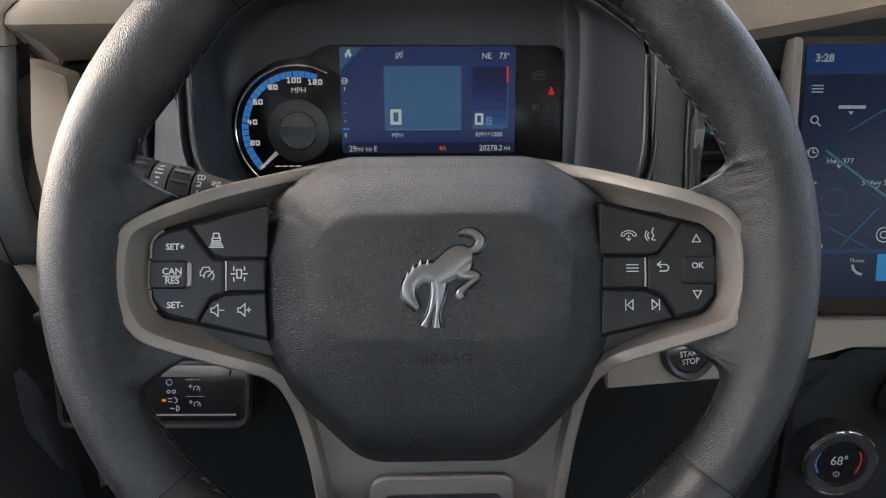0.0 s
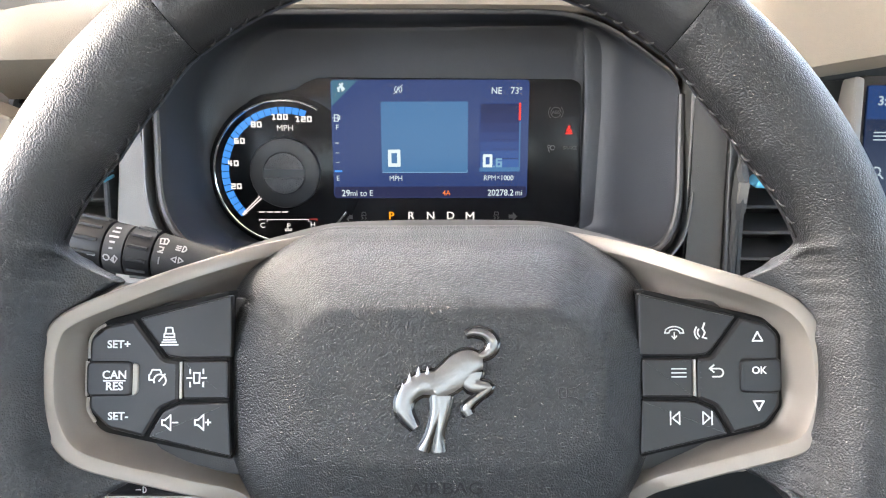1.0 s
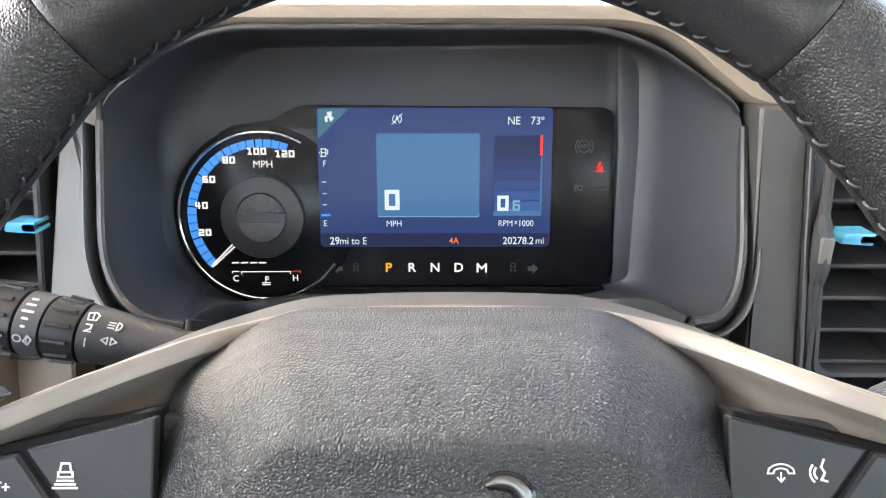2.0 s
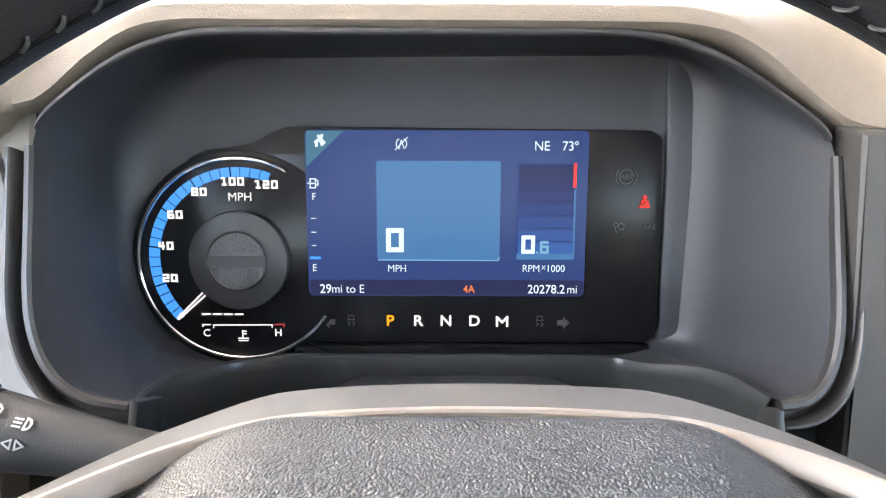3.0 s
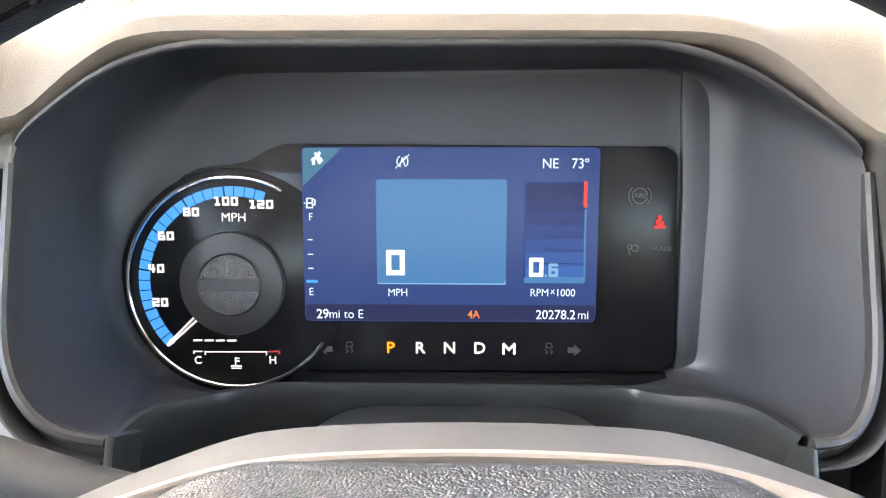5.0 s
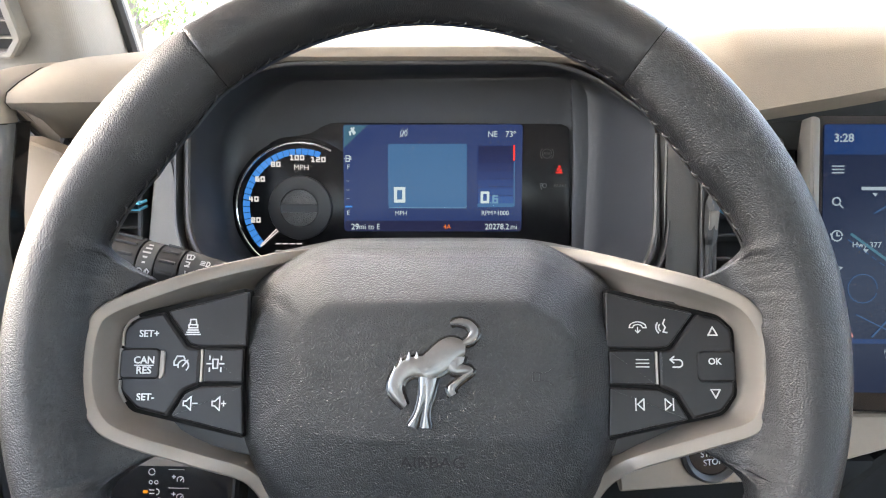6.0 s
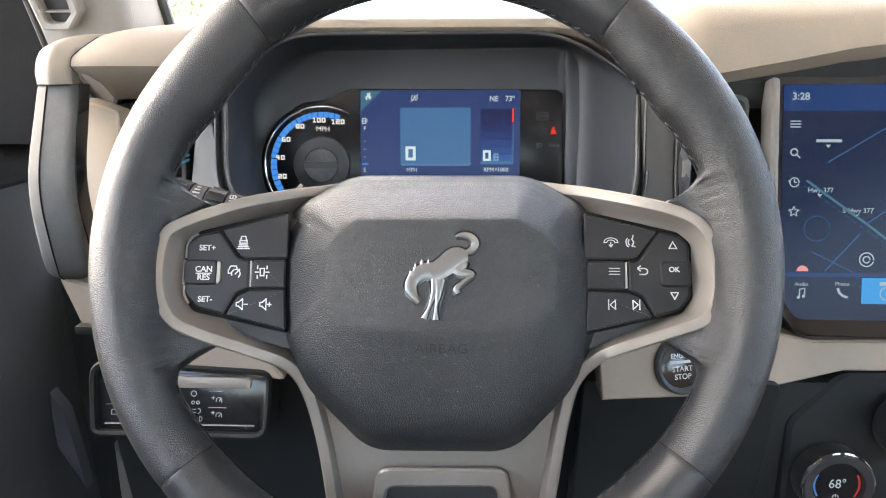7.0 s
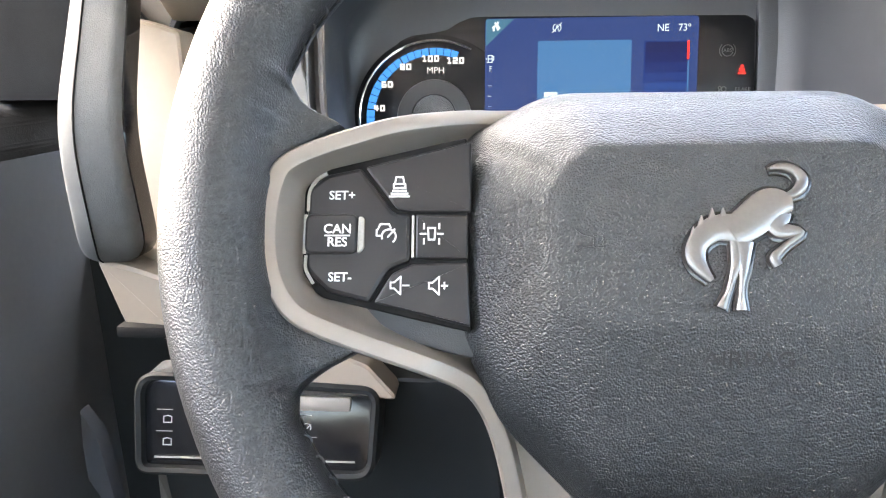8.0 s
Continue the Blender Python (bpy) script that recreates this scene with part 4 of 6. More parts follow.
well = part("rev_tile", plate(rpoly(rect(0.0343, -0.0233, 0.0636, 0.0253, 0.0015)), -0.0006, Z + 0.0001), LCD_WELL, screen, "dark blue engine speed tile")
for k in range(7):
    f = k / 6
    row = glow("lcd_rev_cell", (0.012 + 0.022 * f ** 2, 0.016 + 0.085 * f ** 2, 0.075 + 0.24 * f ** 1.5), 1.0)
    part("rev_cell", plate([(0.0352, 0.0246 - (k + 1) * 0.0066), (0.0628, 0.0246 - (k + 1) * 0.0066), (0.0628, 0.0246 - k * 0.0066), (0.0352, 0.0246 - k * 0.0066)], -0.0004, Z + 0.00015), row, well)
for k in range(6):
    part("rule", strokes([[(0.0440, 0.0195 - k * 0.0066), (0.0622, 0.0193 - k * 0.0066)]], 0.0004, Z + 0.0002), LCD_LINE, well)
part("lit_edge", strokes([[(0.0632, 0.0120), (0.0634, -0.0220)], [(0.0350, -0.0226), (0.0630, -0.0226)]], 0.0009, Z + 0.0002), LCD_TILE, well)
part("rev_foot", plate(rpoly(rect(0.0346, -0.0230, 0.0633, -0.0200, 0.0010)), -0.0006, Z + 0.0002), LCD_TILE, well)
part("red_line", plate(rpoly(rect(0.0622, 0.0132, 0.0637, 0.0254, 0.0006)), Z, Z + 0.0004), RED, well)


def digit(x0, y0, x1, y1, stroke, material, parent, kind):
    """A squared block numeral: 0 is a frame, 6 a frame with an open top right."""
    r = 0.0006
    bm = bmesh.new()
    o, i = rpoly(rect(x0, y0, x1, y1, r)), rpoly(rect(x0 + stroke, y0 + stroke, x1 - stroke, y1 - stroke, r * 0.3))
    if kind == "0":
        loft(bm, [[(*p, Z) for p in o], [(*p, Z + 0.0006) for p in o], [(*p, Z + 0.0006) for p in i], [(*p, Z) for p in i]])
        return part("numeral", bm, material, parent)
    bm.free()
    m = (y0 + y1) / 2 + stroke * 0.2
    h = stroke / 2
    return part("numeral", strokes([[(x1 - h, y1 - h), (x0 + h, y1 - h), (x0 + h, y0 + h), (x1 - h, y0 + h), (x1 - h, m), (x0 + h, m)]], stroke, Z + 0.0003), material, parent)


digit(-0.0312, -0.0195, -0.0222, -0.0072, 0.0025, LCD_TEXT, screen, "0")
digit(0.0370, -0.0200, 0.0439, -0.0107, 0.0020, LCD_TEXT, well, "0")
part("point", plate(rpoly(rect(0.0446, -0.0200, 0.0456, -0.0188, 0.0002)), Z, Z + 0.0004), LCD_DIM, well)
digit(0.0463, -0.0200, 0.0509, -0.0135, 0.0014, LCD_DIM, well, "6")
for body, size, x, y, mt, bold in (("MPH", 0.0052, -0.0257, -0.0280, LCD_TEXT, 0.0), ("RPM", 0.0052, 0.0422, -0.0278, LCD_TEXT, 0.0), ("x", 0.0046, 0.0485, -0.0268, LCD_TEXT, 0.0), ("1000", 0.0052, 0.0546, -0.0278, LCD_TEXT, 0.006), ("NE", 0.0066, 0.0462, 0.0335, LCD_TEXT, 0.004), ("73º", 0.0066, 0.0602, 0.0335, LCD_TEXT, 0.004), ("4A", 0.0054, 0.0108, -0.0386, ORANGE, 0.01), ("29", 0.0066, -0.0622, -0.0387, LCD_TEXT, 0.012), ("mi to E", 0.0062, -0.0508, -0.0387, LCD_TEXT, 0.0), ("20278.2", 0.0064, 0.0502, -0.0386, LCD_TEXT, 0.008), ("mi", 0.0060, 0.0634, -0.0386, LCD_TEXT, 0.0), ("F", 0.0052, -0.0669, 0.0083, LCD_TEXT, 0.0), ("E", 0.0052, -0.0675, -0.0278, LCD_TEXT, 0.0)):
    words("lettering", body, size, x, y, Z + 0.0002, mt, screen, bold, squeeze=0.93)
for k, y in enumerate((-0.0025, -0.0095, -0.0163)):
    part("fuel_tick", strokes([[(-0.0685, y), (-0.0664, y)]], 0.0005, Z), LCD_TEXT, screen)
part("fuel_level", plate(rpoly(rect(-0.0698, -0.0233, -0.0642, -0.0219, 0.0005)), Z, Z + 0.0002), ARC_BLUE, screen)
part("icon", strokes([[(-0.0686, 0.0128), (-0.0686, 0.0172), (-0.0660, 0.0172), (-0.0660, 0.0128), (-0.0690, 0.0128)], [(-0.0686, 0.0150), (-0.0660, 0.0150)], [(-0.0660, 0.0142), (-0.0648, 0.0142), (-0.0648, 0.0162), (-0.0655, 0.0168)]], 0.0006, Z), LCD_TEXT, screen, "fuel pump icon")
part("icon", fills([[(-0.0703, 0.0150), (-0.0694, 0.0144), (-0.0694, 0.0156)]], Z), LCD_TEXT, screen)
part("icon", strokes([[(-0.0640, 0.0382), (-0.0612, 0.0350)], [(-0.0655, 0.0352), (-0.0628, 0.0372), (-0.0622, 0.0386)], [(-0.0650, 0.0358), (-0.0650, 0.0335)], [(-0.0630, 0.0360), (-0.0622, 0.0340)]], 0.0014, Z), LCD_TEXT, screen, "small pale emblem shape")
part("icon", strokes([disc(-0.0231, 0.0346, 0.0026, 10, 120, 250), disc(-0.0231, 0.0346, 0.0026, 10, -60, 60), [(-0.0262, 0.0316), (-0.0200, 0.0378)], [(-0.0242, 0.0330), (-0.0231, 0.0364), (-0.0221, 0.0330)]], 0.0005, Z), LCD_TEXT, screen)

for body, x, mt in (("P", -0.0296, AMBER), ("R", -0.0152, WHITE_GLOW), ("N", -0.0008, WHITE_GLOW), ("D", 0.0138, WHITE_GLOW)):
    words("gear_letter", body, 0.0078, x, -0.0556, -0.0009, mt, cluster, 0.020, squeeze=1.05)
part("gear_letter", strokes([[(0.0281 + u, -0.0556 + v) for u, v in ((-0.0026, -0.0023), (-0.0026, 0.0023), (0.0, -0.0004), (0.0026, 0.0023), (0.0026, -0.0023))]], 0.0012, -0.0009), WHITE_GLOW, cluster)
bm = bmesh.new()
loft(bm, [[(u, v, w) for v, w in ((-0.0674, -0.0040), (-0.0676, -0.0010), (-0.0690, 0.0020), (-0.0706, 0.0068), (-0.0722, 0.0068))] for u in (-0.078, -0.04, 0.0, 0.05, 0.104)], caps=(True, True))
part("panel_foot", bm, GLOSS, cluster, "gloss black foot strip below the gear letters")
# warning lamps: one lit, the others dark behind the smoked face
x, y = 0.0985, 0.0062
part("telltale", fills([disc(x, y + 0.0024, 0.0010, 10), [(x - 0.0016, y + 0.0012), (x - 0.0020, y - 0.0014), (x + 0.0020, y - 0.0014), (x + 0.0016, y + 0.0012)], [(x - 0.0026, y - 0.0018), (x - 0.0026, y - 0.0028), (x + 0.0026, y - 0.0028), (x + 0.0026, y - 0.0018)]], -0.0012, 0.0003), RED, cluster, "lit red seat belt warning lamp")
part("telltale", strokes([[(x - 0.0017, y - 0.0013), (x + 0.0014, y + 0.0011)]], 0.0006, -0.0009), PANEL, cluster, "dark belt across the lit lamp")
x, y = 0.0887, 0.0187
part("telltale", strokes([disc(x, y, 0.0036, 18), disc(x, y, 0.0052, 8, -45, 45), disc(x, y, 0.0052, 8, 135, 225)], 0.0005, -0.0012), GREY_PRINT, cluster, "unlit brake warning lamp")
words("telltale", "ABS", 0.0034, x, y, -0.0011, GREY_PRINT, cluster)
words("telltale", "BRAKE", 0.0034, 0.0995, -0.0064, -0.0011, GREY_PRINT, cluster)
part("telltale", strokes([disc(0.0846, -0.0054, 0.0010, 8), [(0.0842, -0.0070), (0.0850, -0.0092)], disc(0.0872, -0.0062, 0.0016, 10)], 0.0006, -0.0012), GREY_PRINT, cluster)
for x, d in ((-0.0610, -1), (0.0596, 1)):
    y = -0.0562
    part("telltale", fills([[(x + d * 0.0034, y), (x, y - d * 0.0032), (x, y + d * 0.0032)], [(x, y - 0.0014), (x, y + 0.0014), (x - d * 0.0030, y + 0.0014), (x - d * 0.0030, y - 0.0014)][:: -1 if d > 0 else 1]], -0.0012), GREY_PRINT, cluster, "unlit turn arrow")
for x in (-0.0497, 0.0475):
    y = -0.0550
    part("telltale", strokes([[(x - 0.0016, y), (x - 0.0012, y + 0.0022), (x + 0.0012, y + 0.0022), (x + 0.0016, y), (x - 0.0016, y)], [(x - 0.0018, y - 0.0010), (x - 0.0006, y - 0.0020), (x - 0.0016, y - 0.0030)], [(x + 0.0008, y - 0.0010), (x + 0.0018, y - 0.0020), (x + 0.0008, y - 0.0030)]], 0.0005, -0.0012), GREY_PRINT, cluster)

# ---------- shroud round the gauges ----------


def rpoly3(corners, n=6):
    out, k = [], len(corners)
    for i, (x, y, z, r) in enumerate(corners):
        p = Vector((x, y, z))
        a, b = Vector(corners[i - 1][:3]) - p, Vector(corners[(i + 1) % k][:3]) - p
        la, lb = a.length, b.length
        ra, rb = corners[i - 1][3], corners[(i + 1) % k][3]
        p0, p1 = p + a * min(r / la, 0.97 * r / (r + ra)), p + b * min(r / lb, 0.97 * r / (r + rb))
        out += [tuple(p0 * (1 - t) ** 2 + p * 2 * t * (1 - t) + p1 * t * t) for t in (j / n for j in range(n + 1))]
    return out


def on_bezel(x, z, lift=0.0):
    p = BEZEL @ Vector((x, (z - 1.126) / math.cos(BT), lift))
    return p


def on_cluster(u, v, w):
    return CLUSTER @ Vector((u, v, w))


r0 = [on_cluster(*c) for c in ((-0.140, -0.052, -0.012), (-0.136, -0.060, -0.012), (-0.130, -0.066, -0.012), (-0.118, -0.0745, -0.012), (-0.098, -0.0770, -0.012), (0.060, -0.0700, -0.010), (0.075, -0.0695, -0.009), (0.092, -0.0678, -0.008), (0.100, -0.0660, -0.0075), (0.1080, -0.0640, -0.007), (0.1070, 0.070, -0.007), (0.0990, 0.0780, -0.007), (-0.115, 0.0760, -0.009), (-0.150, 0.034, -0.010))]
r1 = [on_cluster(*c) for c in ((-0.1605, -0.056, -0.008), (-0.150, -0.067, -0.004), (-0.142, -0.0725, -0.002), (-0.120, -0.0795, 0.000), (-0.098, -0.0798, 0.000), (0.065, -0.0722, 0.003), (0.080, -0.0720, 0.003), (0.100, -0.0710, 0.002), (0.113, -0.0700, 0.001), (0.1255, -0.0680, 0.000), (0.1265, 0.0690, -0.002), (0.1100, 0.0810, -0.002), (-0.122, 0.0790, -0.004), (-0.1680, 0.036, -0.005))]
r2 = [on_bezel(-0.1675, 1.1265), Vector((-0.1290, 0.417, 1.1245)), Vector((-0.1340, 0.450, 1.1175)), Vector((-0.1220, 0.488, 1.1030)), Vector((-0.0980, 0.4985, 1.1030)), Vector((0.0742, 0.4995, 1.1040)), Vector((0.0850, 0.484, 1.1085)), Vector((0.1080, 0.458, 1.1220)), Vector((0.1160, 0.424, 1.1255)), on_bezel(0.1375, 1.1255), on_bezel(0.1440, 1.219), on_bezel(0.090, 1.2575), on_bezel(-0.134, 1.2575), on_bezel(-0.1760, 1.222)]
R0 = (0.004, 0.004, 0.006, 0.01, 0.01, 0.01, 0.006, 0.006, 0.004, 0.006, 0.010, 0.010, 0.02, 0.03)
R1 = (0.01, 0.006, 0.008, 0.012, 0.012, 0.012, 0.008, 0.008, 0.006, 0.010, 0.014, 0.014, 0.025, 0.03)
R2 = (0.045, 0.003, 0.020, 0.016, 0.012, 0.012, 0.016, 0.020, 0.003, 0.042, 0.012, 0.033, 0.033, 0.012)
bm = bmesh.new()
rings = [rpoly3([(*p, r) for p, r in zip(a, b)]) for a, b in ((r0, R0), (r1, R1), (r2, R2))]
fillet = [[tuple(Vector(a) * (1 - t) ** 2 + Vector(b) * (2 * t * (1 - t)) + Vector(b).lerp(Vector(c), 0.24) * t * t) for a, b, c in zip(*rings)] for t in (0.15, 0.3, 0.45, 0.6, 0.75, 0.9, 1.0)]
mid = [[tuple(Vector(a).lerp(Vector(b), t)) for a, b in zip(rings[1], rings[2])] for t in (0.55, 0.9)]
loft(bm, [rings[0], *fillet, *mid, rings[2]], caps=(True, False))
shroud = tagged(part("gauge_shroud", bm, SHROUD, smooth=60), "dark grained plastic shroud round the gauges", "gauge surround", kind="structure")
# raised grained flange beside the smoked panel, running up the shroud
bm = bmesh.new()
rows = []
for k in range(31):
    v = -0.066 + 0.143 * k / 30
    f = max(0.0, (v - 0.020) / 0.057)
    w = -0.0045
    a, b, h = 0.1090 - 0.0020 * f, 0.1265 - 0.0010 * f, 1 - 0.45 * f
    e = 1.0 if k else 0.5
    rows.append([on_cluster(a, v, w - 0.006)] + [on_cluster(a + (b - a) * q, v, w + g * h * e) for q, g in ((0.0, 0.0010), (0.06, 0.0019), (0.3, 0.0030), (0.6, 0.0040), (0.8, 0.0040), (0.93, 0.0032), (1.0, 0.0018))] + [on_cluster(b + 0.004, v, w - 0.006)])
loft(bm, rows, caps=(True, True))
tagged(part("gauge_flange", bm, SHROUD, smooth=60), "dark grained upright flange beside the gauges", "trim", kind="structure")
LEDGE = mat("dark_smooth_plastic", (0.030, 0.033, 0.034), 0.36, bump=[("pebble", 1500, 0.1, 0.0003)], tint=0.15, tint_scale=30, rvar=0.05)
# ledge lip in front of the gauges and the drop behind the column
lip = rings[2][12:58]


def toward(p, d, z):
    """A place moved level by d towards the column's axis and by z upwards."""
    x, y = -0.004 - p[0], 0.395 - p[1]
    n = math.hypot(x, y)
    return (p[0] + x / n * d, p[1] + y / n * d, p[2] + z)


bm = bmesh.new()
loft(bm, [[toward(p, d, z) for p in lip] for d, z in ((0.0, 0.0), (0.0015, 0.0008), (0.0034, 0.0004), (0.0046, -0.0016), (0.0050, -0.006), (0.0020, -0.075))], close=False)
tagged(part("gauge_ledge", bm, LEDGE, smooth=40), "black ledge below the gauges behind the column", "trim", kind="structure")

# thin dark lip where the shroud meets the pad
bm = bmesh.new()
loft(bm, [[(x, y + dy, z + dz) for x, y, z in rings[2][73:95]] for dy, dz in ((0.002, 0.0016), (-0.0022, 0.0012), (-0.0030, -0.0004), (-0.0022, -0.0018), (0.0015, -0.0020))], close=False)
tagged(part("shroud_lip", bm, BEZEL_MAT, smooth=60), "thin charcoal lip between the shroud and the dashboard pad", "trim", kind="structure")
# double-ribbed bezel down both sides
on_plane = lambda run: [tuple((BEZEL.inverted() @ Vector(p))[:2]) for p in run]
for s, run in ((-1, rings[2][97:98] + rings[2][0:7]), (1, rings[2][63:71][::-1])):
    run = on_plane(run)
    a, b = run[0], run[1]
    path = [tuple(p + (q - p) * t for p, q in zip(a, b)) for t in (-0.05, 0.0, 0.15, 0.3, 0.5, 0.7, 0.85)] + run[1:]
    path = smooth_path(path, 3)
    e = (Vector(path[-1]) - Vector(path[-2])).normalized() * 0.0035
    path.append((path[-1][0] + e.x, path[-1][1] + e.y))
    bm = bmesh.new()
    prof = [(-0.0012, -0.008), (-0.0008, 0.0002), (0.0004, 0.0014), (0.0022, 0.0013), (0.0032, 0.0002), (0.0040, -0.0062), (0.0070, -0.0066), (0.0080, 0.0004), (0.0088, 0.0014), (0.0098, 0.0012), (0.0104, -0.002), (0.0108, -0.014)]
    band(bm, path, [(-s * o, h) for o, h in prof], (True, True))
    bm.transform(BEZEL)
    tagged(part("gauge_bezel", bm, BEZEL_MAT, smooth=40), "charcoal double-ribbed bezel beside the gauges", "trim", kind="structure")

# dark returns that close the bezel's lower ends
for x, z in ((-0.1255, 1.1255), (0.1120, 1.1235)):
    lo, hi = on_bezel(x - 0.004, z), on_bezel(x + 0.004, z)
    bm = bmesh.new()
    outline = [(x - 0.0018, -0.045), (x + 0.0018, -0.045), (x + 0.0018, (z - 1.126) / math.cos(BT) + 0.000), (x - 0.0018, (z - 1.126) / math.cos(BT) + 0.001)]
    prism(bm, outline, -0.016, 0.0045, 0.001)
    bm.transform(BEZEL)
    tagged(part("bezel_return", bm, LEDGE), "black return at the foot of the gauge bezel", "trim", kind="structure")
# ---------- dashboard face ----------


def sheet_face(name, pts, y_of, material, label, category, depth=0.02):
    """A face panel of the dashboard: outline in x and z, its depth from y_of(x, z)."""
    bm = bmesh.new()
    loft(bm, [[(x, y_of(x, z) + depth, z) for x, z in pts], [(x, y_of(x, z) + 0.0015, z) for x, z in pts], [(x, y_of(x, z), z) for x, z in inset(pts, 0.0015)]], caps=(True, True))
    return tagged(part(name, bm, material), label, category, kind="structure")


lean = lambda base, z0, k: (lambda x, z: base + (z - z0) * k)
sheet_face("dash_face_right", rpoly([(0.1420, 1.085, 0.002), (0.1680, 1.085, 0.002), (0.1680, 1.222, 0.002), (0.1450, 1.222, 0.002), (0.1450, 1.14, 0.01)]), lean(0.4385, 1.16, 0.27), FACE_TAUPE, "dark taupe dashboard face beside the gauges", "dashboard")
sheet_face("dash_strip", rpoly([(-0.2050, 1.100, 0.002), (-0.1500, 1.100, 0.002), (-0.1600, 1.1180, 0.003), (-0.1700, 1.1290, 0.006), (-0.1770, 1.1420, 0.008), (-0.1820, 1.160, 0.01), (-0.1835, 1.185, 0.01), (-0.1845, 1.226, 0.002), (-0.2050, 1.226, 0.002)]), lean(0.4490, 1.16, 0.45), STRIP, "pale grey strip beside the gauges", "trim")
slab("dash_core", (-0.30, 0.575, 0.95), (0.78, 0.61, 1.215), BLACK, "black core of the dashboard", "dashboard")


def vent(x0, x1, z0, z1, y0, tab_x, label):
    """A louvred outlet: frame, box, level blades, a blue-tipped tab and an upright adjuster."""
    v = thing("air_vent", Matrix.Translation(((x0 + x1) / 2, y0, z0)), label, "air vent", "dashboard vents")
    o, i = rpoly(rect(x0, z0, x1, z1, 0.008)), rpoly(rect(x0 + 0.004, z0 + 0.004, x1 - 0.004, z1 - 0.004, 0.006))
    yy = lambda z, d: y0 + (z - z0) * 0.25 + d
    bm = bmesh.new()
    loft(bm, [[(x, yy(z, 0.010), z) for x, z in o], [(x, yy(z, 0.001), z) for x, z in o], [(x, yy(z, 0), z) for x, z in inset(o, 0.001)], [(x, yy(z, 0), z) for x, z in inset(i, -0.001)], [(x, yy(z, 0.002), z) for x, z in i], [(x, yy(z, 0.045), z) for x, z in i]], caps=(False, True))
    part("frame", bm, BLACK, v, world=True)
    z = z0 + 0.0055
    while z < z1 - 0.008:
        bm = bmesh.new()
        y = yy(z, 0.006)
        loft(bm, [[(x0 + 0.004, y, z - 0.0012), (x0 + 0.004, y + 0.022, z + 0.004), (x0 + 0.004, y + 0.022, z + 0.0055), (x0 + 0.004, y, z + 0.0012), (x0 + 0.004, y - 0.001, z)], [(x1 - 0.004, y, z - 0.0012), (x1 - 0.004, y + 0.022, z + 0.004), (x1 - 0.004, y + 0.022, z + 0.0055), (x1 - 0.004, y, z + 0.0012), (x1 - 0.004, y - 0.001, z)]], caps=(True, True))
        part("blade", bm, BEZEL_MAT, v, world=True)
        z += 0.0155
    zt = z0 + 0.012 + 0.016 * 4 - 0.0075
    bm = plate(rpoly([(-0.009, -0.0022, 0.0015), (0.008, -0.0032, 0.0012), (0.008, -0.0010, 0.0005), (0.002, -0.0010, 0.0006), (0.002, 0.0010, 0.0006), (0.008, 0.0010, 0.0005), (0.008, 0.0030, 0.0012), (-0.006, 0.0030, 0.002)], 4), -0.006, 0.006, 0.0008)
    bm.transform(Matrix.Translation((tab_x, yy(zt, 0.0), zt)) @ pose(0, 0, 0, 90))
    part("tab", bm, BLUE_TAB, v, "blue tab", world=True)
    return v


vent(0.1755, 0.2210, 1.0950, 1.2110, 0.421, 0.1900, "black louvred air vent with a blue tab beside the touch screen")
vent(-0.2680, -0.2095, 1.0950, 1.2130, 0.430, -0.2165, "black louvred air vent with a blue tab beside the grab bar")
# upright adjuster bar with a bright thumb slide
adj = thing("vent_adjuster", Matrix.Translation((0.1725, 0.43, 1.09)), "black upright vent adjuster with a satin thumb slide", "vent control")
path = [(0.1722, 0.4215, 1.095), (0.1722, 0.4285, 1.140), (0.1722, 0.4370, 1.205)]
bm = bmesh.new()
tube(bm, path, 0.0026, 10)
part("bar", bm, BLACK, adj, world=True)
bm = bmesh.new()
tube(bm, [(0.1722, 0.4265, 1.1435), (0.1722, 0.4275, 1.149), (0.1722, 0.4285, 1.153), (0.1722, 0.4305, 1.166), (0.1722, 0.4315, 1.170), (0.1722, 0.4330, 1.1755)], [0.0026, 0.0042, 0.0046, 0.0046, 0.0042, 0.0026], 8)
part("slide_body", bm, BLACK, adj, world=True)
part("slide", blockbm((0.1692, 0.4245, 1.1535), (0.1752, 0.4290, 1.1665), 0.001), TOUCH_TRIM, adj, "satin thumb slide", world=True)
sheet_face("edge_strip", rpoly([(0.1676, 1.085, 0.0003), (0.1692, 1.085, 0.0003), (0.1692, 1.214, 0.0003), (0.1676, 1.214, 0.0003)]), lean(0.4345, 1.16, 0.27), BEZEL_MAT, "thin pale edge strip beside the vent", "trim", 0.01)
tagged(part("vent_well", blockbm((0.1694, 0.445, 1.085), (0.1788, 0.460, 1.214), 0.0008), BLACK), "black recess behind the vent adjuster", "trim", kind="structure")

# shade under the pad above the touch screen, made as a black strip
sheet_face("pad_shade", rpoly([(0.170, 1.2000, 0.001), (0.78, 1.2000, 0.001), (0.78, 1.2460, 0.001), (0.300, 1.2395, 0.001), (0.223, 1.2265, 0.001), (0.170, 1.2185, 0.001)]), lambda x, z: 0.4565, KNEE, "black strip standing in for the shaded gap under the pad", "trim", 0.01)

